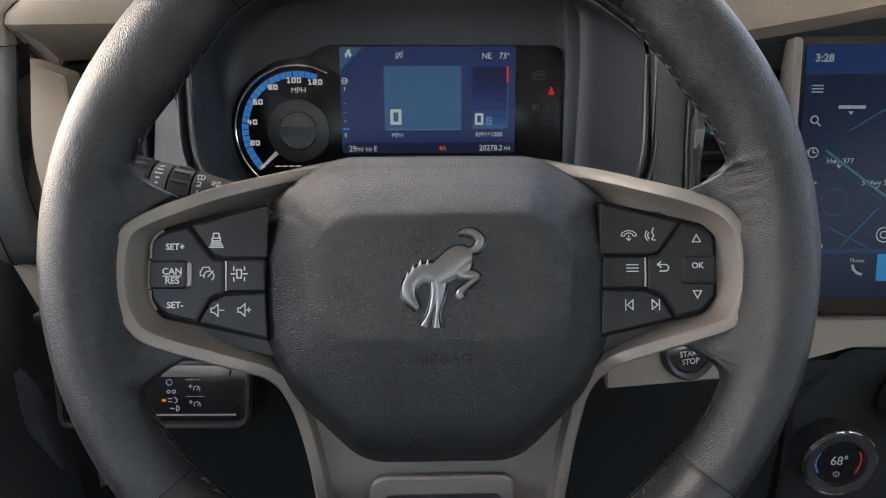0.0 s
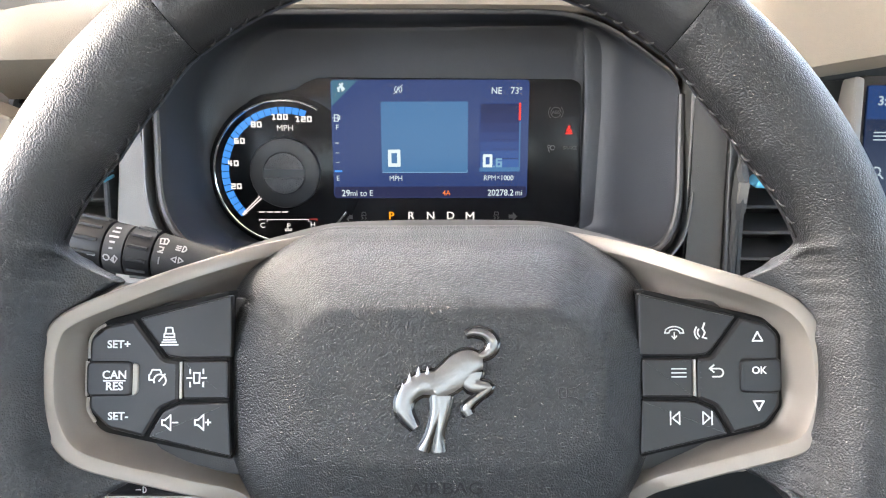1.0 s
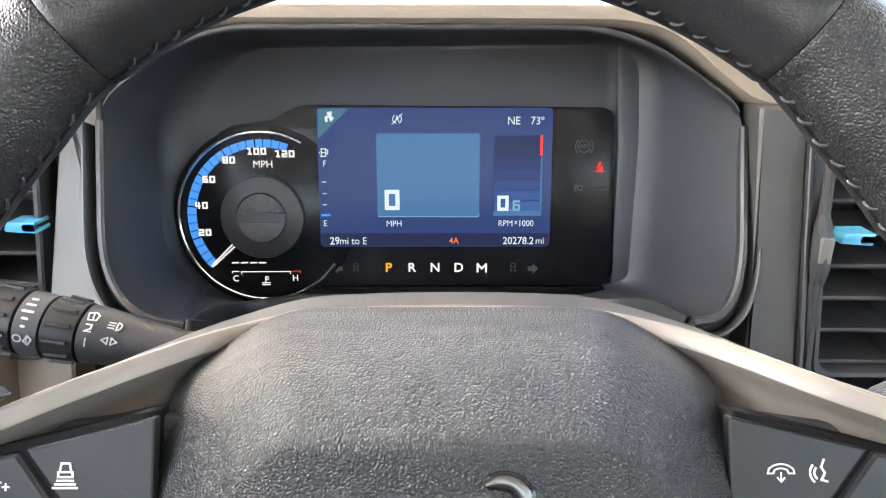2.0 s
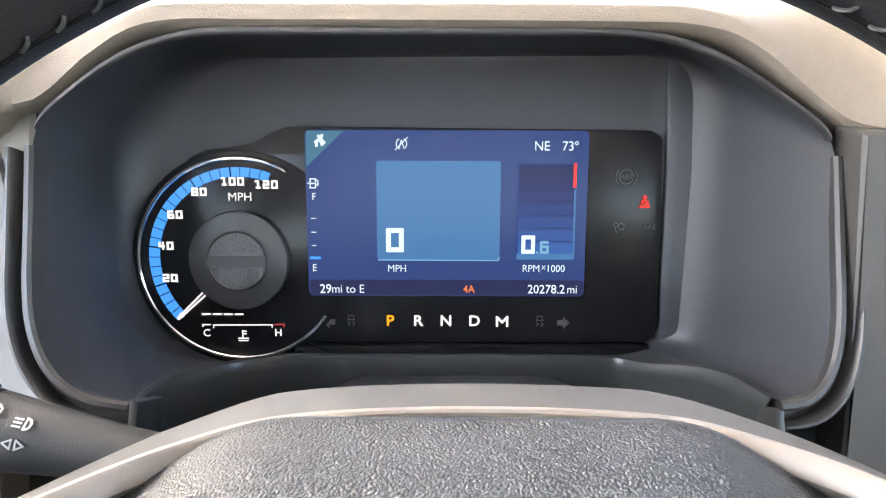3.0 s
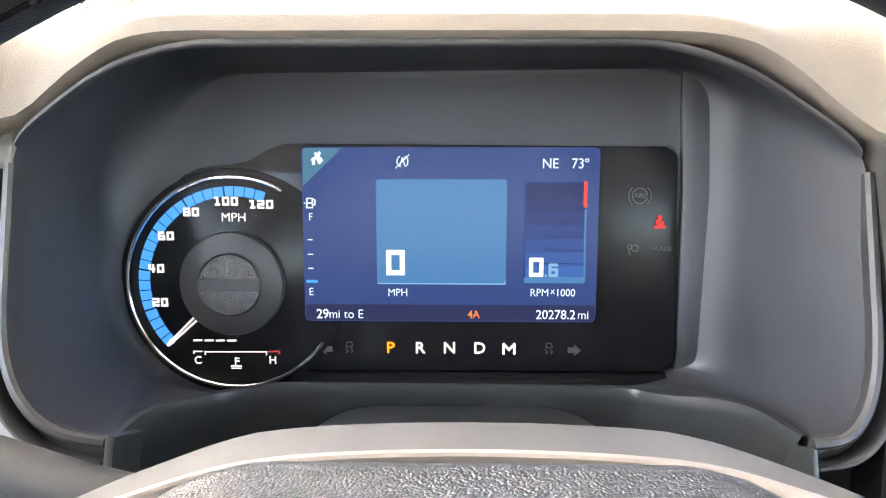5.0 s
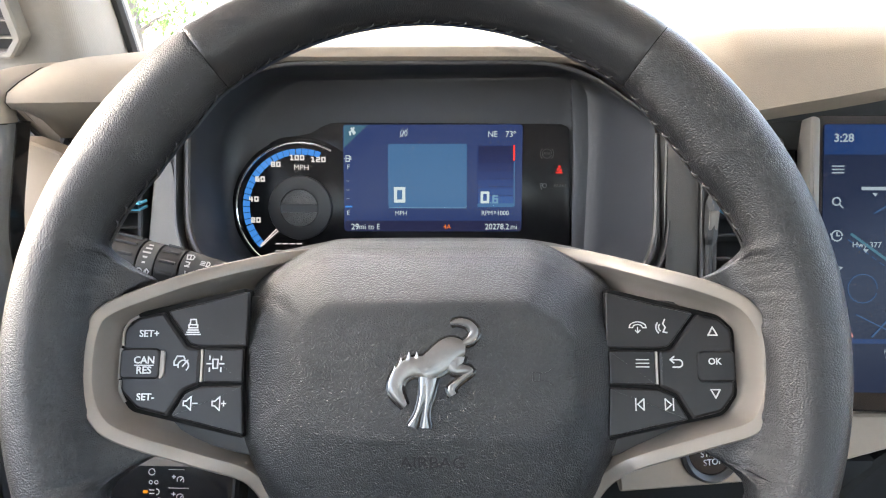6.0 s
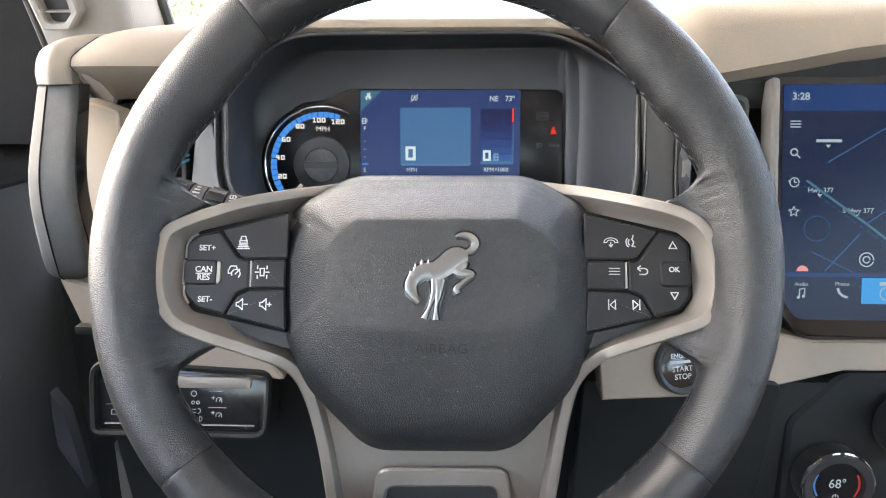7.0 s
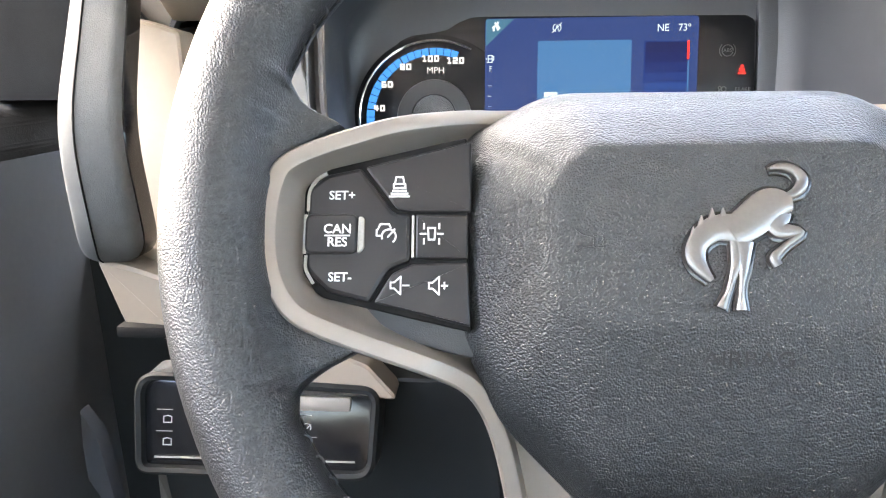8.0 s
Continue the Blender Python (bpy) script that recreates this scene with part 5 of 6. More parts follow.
# ---------- touch screen ----------
TOUCH = leaning((0.245, 0.4460, 1.215), radians(15))
touch = thing("touch_screen", TOUCH, "large touch screen showing a dark navy map", "screen")
part("housing", plate(rpoly([(-0.0052, -0.158, 0.004), (0.012, -0.181, 0.020), (0.285, -0.184, 0.02), (0.290, 0.010, 0.008), (-0.0052, 0.010, 0.004)]), -0.03, -0.001, 0.002), GLOSS, touch)
part("side_trim", plate(rpoly([(-0.0118, -0.146, 0.003), (-0.0052, -0.156, 0.003), (-0.0052, 0.008, 0.003), (-0.0118, 0.009, 0.005)]), -0.014, 0.002, 0.0014), TOUCH_TRIM, touch, "pale satin side trim")
part("display", plate(rpoly([(-0.002, -0.150, 0.003), (0.010, -0.1680, 0.012), (0.28, -0.1690, 0.003), (0.28, 0.004, 0.003), (-0.002, 0.004, 0.003)]), -0.002, 0.0), TOUCH_BLUE, touch, "glowing navy map display")
part("header", plate([(-0.0018, -0.0155), (0.28, -0.0155), (0.28, 0.0035), (-0.0018, 0.0035)], -0.001, 0.0002), TOUCH_TOP, touch)
part("menu_bar", plate([(-0.0015, -0.1365), (0.28, -0.1365), (0.28, -0.1335), (-0.0015, -0.1335)], -0.001, 0.0002), TOUCH_TOP, touch)
words("lettering", "3:28", 0.0074, 0.0102, -0.0052, 0.0003, TOUCH_TEXT, touch, 0.02)
x, y = 0.0068, -0.0251
part("icon", strokes([[(x - 0.0036, y + k * 0.0021), (x + 0.0036, y + k * 0.0021)] for k in (-1, 0, 1)], 0.0008, 0.0002), TOUCH_TEXT, touch)
y = -0.0461
part("icon", strokes([disc(x - 0.0006, y + 0.0006, 0.0024, 14), [(x + 0.0014, y - 0.0014), (x + 0.0034, y - 0.0034)]], 0.0009, 0.0002), TOUCH_TEXT, touch)
y = -0.0675
part("icon", strokes([disc(x, y, 0.0033, 16), [(x, y + 0.002), (x, y), (x + 0.0016, y)], [(x - 0.0040, y + 0.0012), (x - 0.0030, y - 0.0004)]], 0.0008, 0.0002), TOUCH_TEXT, touch)
y = -0.0889
part("icon", strokes([[(x + 0.0038 * (1 if k % 2 == 0 else 0.45) * math.sin(k * math.pi / 5), y + 0.0038 * (1 if k % 2 == 0 else 0.45) * math.cos(k * math.pi / 5)) for k in range(11)]], 0.0007, 0.0002), TOUCH_TEXT, touch)
for ln, w in (([(0.030, -0.0530), (0.100, -0.010)], 0.0010), ([(0.016, -0.0665), (0.060, -0.0985), (0.110, -0.137)], 0.0018), ([(0.030, -0.1320), (0.054, -0.105)], 0.0011), ([(0.020, -0.118), (0.050, -0.1330)], 0.0008), ([(0.058, -0.098), (0.072, -0.088)], 0.0010)):
    part("road", strokes([ln], w, 0.0002), TOUCH_TEAL if w > 0.0015 else TOUCH_ROAD, touch)
part("road", strokes([disc(0.0235, -0.1012, 0.0092, 20)], 0.0006, 0.0002), TOUCH_ROAD, touch)
part("road", strokes([[(0.014 + k * 0.005, -0.0700 - k * 0.0036), (0.0165 + k * 0.005, -0.0718 - k * 0.0036)] for k in range(12)], 0.0006, 0.0002), TOUCH_ROAD, touch)
part("lettering", strokes([[(0.0225, -0.0372), (0.0390, -0.0372)]], 0.0022, 0.0003), TOUCH_TEXT, touch)
words("lettering", "Hwy 377", 0.0050, 0.0256, -0.0733, 0.0003, TOUCH_TEXT, touch, 0.01)
words("lettering", "S Hwy 377", 0.0050, 0.0525, -0.0880, 0.0003, TOUCH_TEXT, touch, 0.01)
for x, y in ((0.0303, -0.0412), (0.0250, -0.0772), (0.0512, -0.0920)):
    part("pin", fills([[(x - 0.0018, y + 0.0012), (x, y - 0.0012), (x + 0.0018, y + 0.0012)]], 0.0002), TOUCH_TEXT, touch)
part("marker", plate(disc(0.0140, -0.1325, 0.0042, 16, 0, 180), 0, 0.0003), TOUCH_PINK, touch)
part("compass", strokes([disc(0.0593, -0.1236, 0.0050, 18), disc(0.0593, -0.1236, 0.0024, 10)], 0.0009, 0.0003), TOUCH_TEXT, touch)
part("menu_tab", plate([(0.0565, -0.1560), (0.0990, -0.1560), (0.0990, -0.1370), (0.0565, -0.1370)], 0, 0.0003), TOUCH_LIT, touch, "bright blue menu tab")
words("lettering", "Audio", 0.0040, 0.0135, -0.1420, 0.0003, TOUCH_TEXT, touch)
words("lettering", "Phone", 0.0040, 0.0426, -0.1417, 0.0003, TOUCH_TEXT, touch)
part("lettering", strokes([[(0.0700, -0.1412), (0.0780, -0.1412)]], 0.0026, 0.0004), TOUCH_TEXT, touch)
part("icon", strokes([[(0.0122, -0.1515), (0.0122, -0.1458), (0.0158, -0.1450), (0.0158, -0.1507)]], 0.0008, 0.0003), TOUCH_TEXT, touch)
part("icon", fills([disc(0.0114, -0.1516, 0.0012, 8), disc(0.0150, -0.1508, 0.0012, 8)], 0.0003), TOUCH_TEXT, touch)
part("icon", strokes([[(0.0396, -0.1452), (0.0406, -0.1480), (0.0430, -0.1502), (0.0458, -0.1512)]], 0.0018, 0.0003), TOUCH_TEXT, touch)
part("icon", strokes([disc(0.0740, -0.1485, 0.0046, 18)], 0.0008, 0.0004), TOUCH_TEXT, touch)

KNOB_GRIP = mat("dark_knob_plastic", (0.030, 0.030, 0.031), 0.3, bump=[("noise", 2000, 0.1, 0.0002)], tint=0.15, tint_scale=80)
KNOB_BLUE = glow("knob_blue", (0.05, 0.18, 0.45), 1.0)
# ---------- lower dashboard, right of the column ----------
low = lambda x, z: 0.352 + (min(x, 0.30) - 0.10) * 0.30 + (z - 1.02) * 0.35
sheet_face("lower_panel_right", rpoly([(0.107, 1.0115, 0.002), (0.200, 1.0032, 0.02), (0.250, 1.0050, 0.02), (0.300, 1.0085, 0.02), (0.78, 1.0085, 0.01), (0.78, 1.036, 0.004), (0.275, 1.0325, 0.02), (0.232, 1.045, 0.02), (0.215, 1.072, 0.02), (0.100, 1.086, 0.004), (0.104, 1.045, 0.004)]), low, BEIGE_HARD, "beige lower dashboard panel with the start button", "dashboard")
start = thing("start_button", leaning((0.1655, 0.3725, 1.0290), radians(19), 14), "round black engine start button with a satin ring", "button")
bm = bmesh.new()
a, b = disc(0, 0, 0.0205, 48), disc(0, 0, 0.0160, 48)
loft(bm, [[(*p, -0.006) for p in a], [(*p, 0.002) for p in a], [(*p, 0.0035) for p in inset(a, 0.0015)], [(*p, 0.0015) for p in b], [(*p, -0.004) for p in b]])
part("ring", bm, BEZEL_MAT, start, "dark satin ring")
cap = part("cap", plate(b, -0.004, 0.0012, 0.001), GLOSS, start)
words("lettering", "ENGINE", 0.0046, 0, 0.0068, 0.0014, PRINT, cap, 0.01)
part("rule", strokes([[(-0.0085, 0.0024), (0.0085, 0.0024)]], 0.0019, 0.0013), STALK_PRINT, cap)
words("lettering", "START", 0.0054, 0, -0.0026, 0.0014, STALK_PRINT, cap, 0.012)
words("lettering", "STOP", 0.0054, 0, -0.0080, 0.0014, STALK_PRINT, cap, 0.012)
# knee panel and column well below
sheet_face("knee_panel", rpoly([(0.100, 0.70, 0.01), (0.245, 0.70, 0.02), (0.245, 1.0095, 0.01), (0.100, 1.0095, 0.004)]), lambda x, z: 0.385 + (1.01 - z) * 0.15, KNEE, "black knee panel below the start button", "dashboard")
stack = thing("centre_stack", Matrix.Translation((0.36, 0.40, 0.70)), "charcoal centre console stack with climate knobs", "centre console")
bm = bmesh.new()
o = rpoly([(0.268, 0.68, 0.01), (0.60, 0.68, 0.01), (0.60, 1.008, 0.01), (0.298, 1.006, 0.02), (0.2635, 0.966, 0.02), (0.2640, 0.90, 0.02)])
ys = lambda z: 0.402 + (z - 0.95) * 0.10
loft(bm, [[(x, ys(z) + 0.06, z) for x, z in o], [(x, ys(z) + 0.003, z) for x, z in o], [(x, ys(z), z) for x, z in inset(o, 0.003)], [(x, ys(z) + 0.001, z) for x, z in inset(o, 0.012)]], caps=(True, True))
part("fascia", bm, KNEE, stack, world=True)
part("side_panel", blockbm((0.232, 0.4085, 0.68), (0.70, 0.46, 0.9985), 0.004), KNEE, stack, world=True)
for kx, kz in ((0.2960, 0.9235), (0.3500, 0.9710)):
    k = thing("climate_knob", leaning((kx, 0.3985, kz), radians(6)), "black climate knob with a chrome-flecked ring and lit display", "knob", "climate knobs")
    bm = bmesh.new()
    a, b = disc(0, 0, 0.0275, 64), disc(0, 0, 0.0195, 64)
    a = [(x * (1 + 0.008 * math.cos(24 * math.atan2(y, x))), y * (1 + 0.008 * math.cos(24 * math.atan2(y, x)))) for x, y in a]
    loft(bm, [[(*p, 0) for p in a], [(*p, 0.016) for p in a], [(*p, 0.0185) for p in inset(a, 0.002)], [(*p, 0.0180) for p in b], [(*p, 0.014) for p in inset(b, 0.001)]], caps=(True, False))
    part("grip", bm, KNOB_GRIP, k)
    for q in range(12):
        bm = bmesh.new()
        tube(bm, [(x, y, 0.0166) for x, y in disc(0, 0, 0.0268, 5, q * 30 + 4, q * 30 + 16 + 5 * (q % 3))], 0.0008, 6)
        part("fleck", bm, CHROME, k, "chrome fleck")
    face = part("face", plate(disc(0, 0, 0.0192, 48), 0.0, 0.0145), PANEL, k)
    part("cool_arc", plate(disc(0, 0, 0.0175, 12, 150, 215) + disc(0, 0, 0.0160, 12, 215, 150), 0.0145, 0.0148), KNOB_BLUE, face)
    part("warm_arc", plate(disc(0, 0, 0.0175, 12, -35, 30) + disc(0, 0, 0.0160, 12, 30, -35), 0.0145, 0.0148), DULL_RED, face)
    words("lettering", "68°", 0.0105, 0.0005, 0.0005, 0.0147, TOUCH_TEXT, face, 0.0, squeeze=0.9)
    part("icon", strokes([disc(0, -0.0105, 0.0022, 12, 120, 420), [(0, -0.0080), (0, -0.0100)]], 0.0006, 0.0146), PRINT, face)

# ---------- left of the column ----------
swp = thing("light_switch_panel", leaning((-0.220, 0.4020, 0.9670), radians(18)), "gloss black light switch panel with printed icons", "switch panel")
fr = rpoly([(-0.0710, -0.0225, 0.010), (0.0750, -0.0225, 0.014), (0.0785, 0.0330, 0.012), (-0.074, 0.0400, 0.016)])
bm = bmesh.new()
i = inset(fr, 0.0055)
loft(bm, [[(*p, -0.02) for p in fr], [(*p, 0.002) for p in fr], [(*p, 0.004) for p in inset(fr, 0.002)], [(*p, 0.003) for p in inset(fr, 0.0045)], [(*p, -0.004) for p in i]], caps=(True, False))
part("frame", bm, KNEE, swp)
face = part("face", plate(inset(i, -0.0003), -0.006, -0.001, 0.0005), GLOSS, swp)
# highlight of the panel's lower edge, drawn as a pale stroke
part("edge_shine", strokes([[(-0.060, -0.0125), (0.0625, -0.0120)]], 0.0010, -0.0008, 0.0008), GREY_TRIM, swp, "pale line painted as the lower edge's highlight")
part("top_strip", plate(rpoly([(-0.018, 0.0178, 0.001), (0.0598, 0.0182, 0.001), (0.0612, 0.0264, 0.003), (-0.018, 0.0270, 0.001)]), -0.001, 0.003, 0.0006), SATIN, swp, "pale satin strip")
for k, y in enumerate((0.0128, 0.0056, -0.0011, -0.0074)):
    x = 0.0128 + 0.0014 * k
    shape = [[disc(x, y, 0.0022, 14)], [disc(x - 0.002, y, 0.0012, 10), disc(x + 0.002, y, 0.0012, 10)], [disc(x + 0.0008, y, 0.0020, 10, -90, 90), [(x - 0.001, y + 0.0012), (x - 0.004, y + 0.0012)], [(x - 0.001, y - 0.0012), (x - 0.004, y - 0.0012)]], [disc(x + 0.0008, y, 0.0020, 10, -90, 90), [(x + 0.0008, y - 0.002), (x + 0.0008, y + 0.002)], [(x - 0.001, y), (x - 0.004, y)]]][k]
    part("icon", strokes(shape, 0.0006, -0.0010), STALK_PRINT, face)
part("lamp", plate(rpoly(rect(0.0068, -0.0022, 0.0102, -0.0002, 0.0008)), -0.0012, -0.0006), AMBER, face, "small lit amber lamp")
for y in (0.0075, -0.0046):
    part("icon", strokes([disc(0.0335, y, 0.0024, 10, -30, 200), [(0.0335, y - 0.0006), (0.0355, y + 0.0018)], [(0.0276, y + 0.0022), (0.0300, y + 0.0022)], [(0.0288, y + 0.0034), (0.0288, y + 0.0010)]], 0.0006, -0.0010), STALK_PRINT, face)
for a, b, y in ((0.0251, 0.0361, 0.0148), (0.0252, 0.0395, 0.0018), (-0.0600, -0.0500, 0.0160), (-0.0600, -0.0500, 0.0030)):
    part("rule", strokes([[(a, y), (b, y)]], 0.0005, -0.0010), GREY_TRIM, face)
for y in (0.0102, -0.0033):
    part("icon", strokes([[(-0.0555, y - 0.002), (-0.0555, y + 0.0015), (-0.0530, y + 0.0022), (-0.0505, y + 0.0015), (-0.0505, y - 0.002), (-0.0555, y - 0.002)]], 0.0006, -0.0010), STALK_PRINT, face)
sheet_face("lower_panel_left", rpoly([(-0.262, 1.0040, 0.004), (-0.130, 0.9900, 0.003), (-0.150, 1.0100, 0.01), (-0.200, 1.030, 0.01), (-0.200, 1.105, 0.004), (-0.262, 1.090, 0.01)]), lambda x, z: 0.412 + (z - 1.0) * 0.25, BEIGE_HARD, "beige lower dashboard panel beside the column", "dashboard")
sheet_face("knee_panel", rpoly([(-0.300, 0.62, 0.01), (-0.070, 0.62, 0.01), (-0.070, 0.995, 0.01), (-0.300, 0.995, 0.01)]), lambda x, z: 0.428 + (1.0 - z) * 0.12, KNEE, "black knee panel below the light switches", "dashboard")
slab("footwell_back", (-0.60, 0.62, 0.40), (0.80, 0.66, 1.02), KNEE, "black footwell bulkhead", "wall")

# padded grab bar at the dashboard's end: an upright cloth-wrapped bow with a beige elbow into the pad
bar = thing("grab_bar", Matrix.Translation((-0.285, 0.42, 1.06)), "dark cloth-wrapped upright grab bar at the dashboard end", "grab handle")
prof = rpoly([(-0.0125, -0.003, 0.005), (-0.003, -0.007, 0.006), (0.0125, -0.004, 0.005), (0.0130, 0.008, 0.004), (-0.0125, 0.008, 0.004)], 5)
elbow_prof = rpoly([(-0.0125, -0.004, 0.005), (0.0, -0.010, 0.006), (0.0100, -0.004, 0.005), (0.0100, 0.008, 0.003), (-0.0125, 0.014, 0.004)], 5)
rings = []
for x, y, z, g, wide in smooth_path([(-0.2875, 0.4235, 1.2205, 0.92, 1.04), (-0.2875, 0.4225, 1.2190, 1.0, 1.13), (-0.2840, 0.4080, 1.1980, 1.0, 1.18), (-0.2812, 0.3900, 1.1650, 1.0, 1.25), (-0.2805, 0.3850, 1.1400, 1.0, 1.30), (-0.2820, 0.3890, 1.1120, 1.0, 1.38), (-0.2880, 0.4000, 1.0900, 1.0, 1.42), (-0.2945, 0.4100, 1.0790, 0.95, 1.20), (-0.2970, 0.4150, 1.0745, 0.75, 0.80)], 4):
    rings.append([(x + a * wide, y + b * g, z) for a, b in prof])
bm = bmesh.new()
loft(bm, rings, caps=(True, True))
part("wrap", bm, BAR_CLOTH, bar, "grey cloth wrap", smooth=50, world=True)
bm = bmesh.new()
tube(bm, [(r[9][0] - 0.0005, r[9][1] - 0.0004, r[9][2]) for r in rings[1:-1]], 0.0005, 6)
part("seam", bm, SEAM, bar, world=True)
bm = bmesh.new()
loft(bm, [[(r[17][0] + dx, r[17][1] + dy, r[17][2]) for dx, dy in ((-0.003, -0.0005), (0.0008, 0.003), (0.0008, 0.016), (-0.010, 0.016))] for r in rings[1:-1]], caps=(True, True))
part("inner_face", bm, GLOSS, bar, "gloss black inner face", world=True)
bm = bmesh.new()
er = []
run = smooth_path([(-0.2868, 0.4240, 1.2212), (-0.2868, 0.4245, 1.2310), (-0.2864, 0.4310, 1.2410), (-0.2860, 0.4440, 1.2450), (-0.2858, 0.4700, 1.2482), (-0.2858, 0.5050, 1.2500)], 4)
for k, (x, y, z) in enumerate(run):
    a, b = run[max(0, k - 1)], run[min(len(run) - 1, k + 1)]
    t = Vector((b[1] - a[1], b[2] - a[2])).normalized()
    er.append([(x + u * 1.20, y + v * t.y, z - v * t.x) for u, v in elbow_prof])
loft(bm, er, caps=(True, True))
part("elbow", bm, BEIGE, bar, "beige padded elbow", smooth=60, world=True)
bm = bmesh.new()
tube(bm, [(-0.2868 + a * 1.20, 0.4238 + b, 1.2210) for a, b in elbow_prof], 0.0004, 6)
part("joint", bm, SEAM, bar, world=True)
# beige foot of the bar and the scooped panel behind it
bm = bmesh.new()
ft = rpoly([(-0.3050, 1.0770, 0.003), (-0.2950, 1.0360, 0.003), (-0.2550, 1.0220, 0.004), (-0.2350, 1.0600, 0.008), (-0.2800, 1.0720, 0.006)])
loft(bm, [[(x, 0.450 - (x + 0.305) * 0.3, z) for x, z in ft], [(x, 0.412 - (x + 0.305) * 0.15 + (1.07 - z) * 0.1, z) for x, z in ft], [(x, 0.410 - (x + 0.305) * 0.15 + (1.07 - z) * 0.1, z) for x, z in inset(ft, 0.002)]], caps=(True, True))
part("foot", bm, BEIGE_HARD, bar, "beige moulded foot", world=True)
slab("foot_strip", (-0.296, 0.404, 1.0300), (-0.235, 0.430, 1.0375), FELT, "dark rubber strip below the grab bar", "trim", 0.002)
sheet_face("end_panel", rpoly([(-0.2900, 1.075, 0.012), (-0.2300, 1.040, 0.012), (-0.2300, 1.100, 0.01), (-0.2480, 1.160, 0.01), (-0.2500, 1.201, 0.004), (-0.2860, 1.211, 0.004)], 6), lambda x, z: 0.440 - (x + 0.286) * 0.25 + (z - 1.2) * 0.10, BEIGE_HARD, "beige scooped panel beside the vent", "dashboard")
sheet_face("pad_return", rpoly([(-0.3020, 1.2380, 0.001), (-0.2050, 1.2380, 0.001), (-0.2050, 1.2140, 0.001), (-0.2620, 1.2120, 0.002), (-0.2729, 1.2010, 0.001), (-0.3000, 1.2060, 0.001)]), lambda x, z: 0.4620, BEIGE, "beige return under the end of the dashboard pad", "dashboard", 0.006)
# shadow under the pad's end, built as a dark triangular sheet
sheet_face("pad_end_shade", rpoly([(-0.3010, 1.2330, 0.001), (-0.2725, 1.2005, 0.001), (-0.2990, 1.2060, 0.001)]), lambda x, z: 0.4560, FACE_TAUPE, "dark taupe triangle standing in for the shadow under the pad's end", "trim", 0.004)
slab("dash_end", (-0.296, 0.476, 1.00), (-0.210, 0.56, 1.212), BLACK, "black end of the dashboard behind the grab bar", "dashboard", 0.004)

# ---------- column and stalk ----------
col = thing("steering_column", WHEEL, "black steering column shroud behind the wheel", "steering column")
bm = bmesh.new()
base = [(-0.060, -0.075, 0.03), (0.060, -0.075, 0.03), (0.062, 0.005, 0.03), (0.030, 0.030, 0.03), (-0.034, 0.030, 0.03), (-0.066, 0.005, 0.03)]
o = rpoly(base, 6)
loft(bm, [[(x * g, y * g + dy, w) for x, y in o] for g, dy, w in ((0.90, 0, -0.032), (1.0, 0.000, -0.036), (1.06, -0.004, -0.10), (1.06, -0.010, -0.20))], caps=(True, True))
part("shroud", bm, BLACK, col, smooth=40)
bm = bmesh.new()
o = rpoly([(-0.082, -0.050, 0.03), (0.082, -0.050, 0.03), (0.090, 0.020, 0.04), (0.058, 0.0535, 0.05), (-0.058, 0.0535, 0.05), (-0.090, 0.020, 0.04)], 8)
loft(bm, [[(x * g, y * g, w) for x, y in o] for g, w in ((0.80, -0.105), (0.90, -0.110), (0.97, -0.130), (1.0, -0.155), (1.0, -0.205))], caps=(True, True))
part("gap_cover", bm, LEDGE, col, "dark soft cover behind the column", smooth=50)
ax = Vector((-0.98, 0.0, 0.20)).normalized()
nv = Vector((0.0, -0.80, 0.60))
nv = (nv - ax * nv.dot(ax)).normalized()
tv = nv.cross(ax)
STALK = Matrix.Translation((-0.1168, 0.3800, 1.1305)) @ Matrix((ax, tv, nv)).transposed().to_4x4()
stalk = thing("wiper_stalk", STALK, "black multifunction stalk with white wiper and light markings", "stalk")


def turned(prof, n=28):
    """A turned shape along x from rows of x and radius."""
    bm = bmesh.new()
    loft(bm, [[(x, r * math.cos(2 * math.pi * k / n), r * math.sin(2 * math.pi * k / n)) for k in range(n)] for x, r in prof], caps=(True, True))
    return bm


part("shaft", turned([(-0.04, 0.0075), (0.0, 0.0088), (0.016, 0.0104), (0.0360, 0.0124), (0.0366, 0.0116)]), BLACK, stalk)
part("ring", turned([(0.0369, 0.0116), (0.0374, 0.0126), (0.0500, 0.0132), (0.0505, 0.0124)]), KEY, stalk, "ribbed twist ring")
part("sleeve", turned([(0.0508, 0.0124), (0.0512, 0.0132), (0.0605, 0.0136), (0.0610, 0.0128)]), BLACK, stalk)
end = part("end_knob", turned([(0.0613, 0.0128), (0.0617, 0.0139), (0.0800, 0.0143), (0.0845, 0.0132), (0.0860, 0.0100)]), KEY, stalk, "ribbed end knob")
for k in range(12):
    a = 2 * math.pi * k / 12
    for x0, x1, r in ((0.0392, 0.0484, 0.0126), (0.0640, 0.0780, 0.0138)):
        bm = bmesh.new()
        tube(bm, [(x0, (r + 0.0002) * math.cos(a), (r + 0.0002) * math.sin(a)), (x1, (r + 0.0008) * math.cos(a), (r + 0.0008) * math.sin(a))], 0.0010, 6)
        part("rib", bm, KEY, stalk)


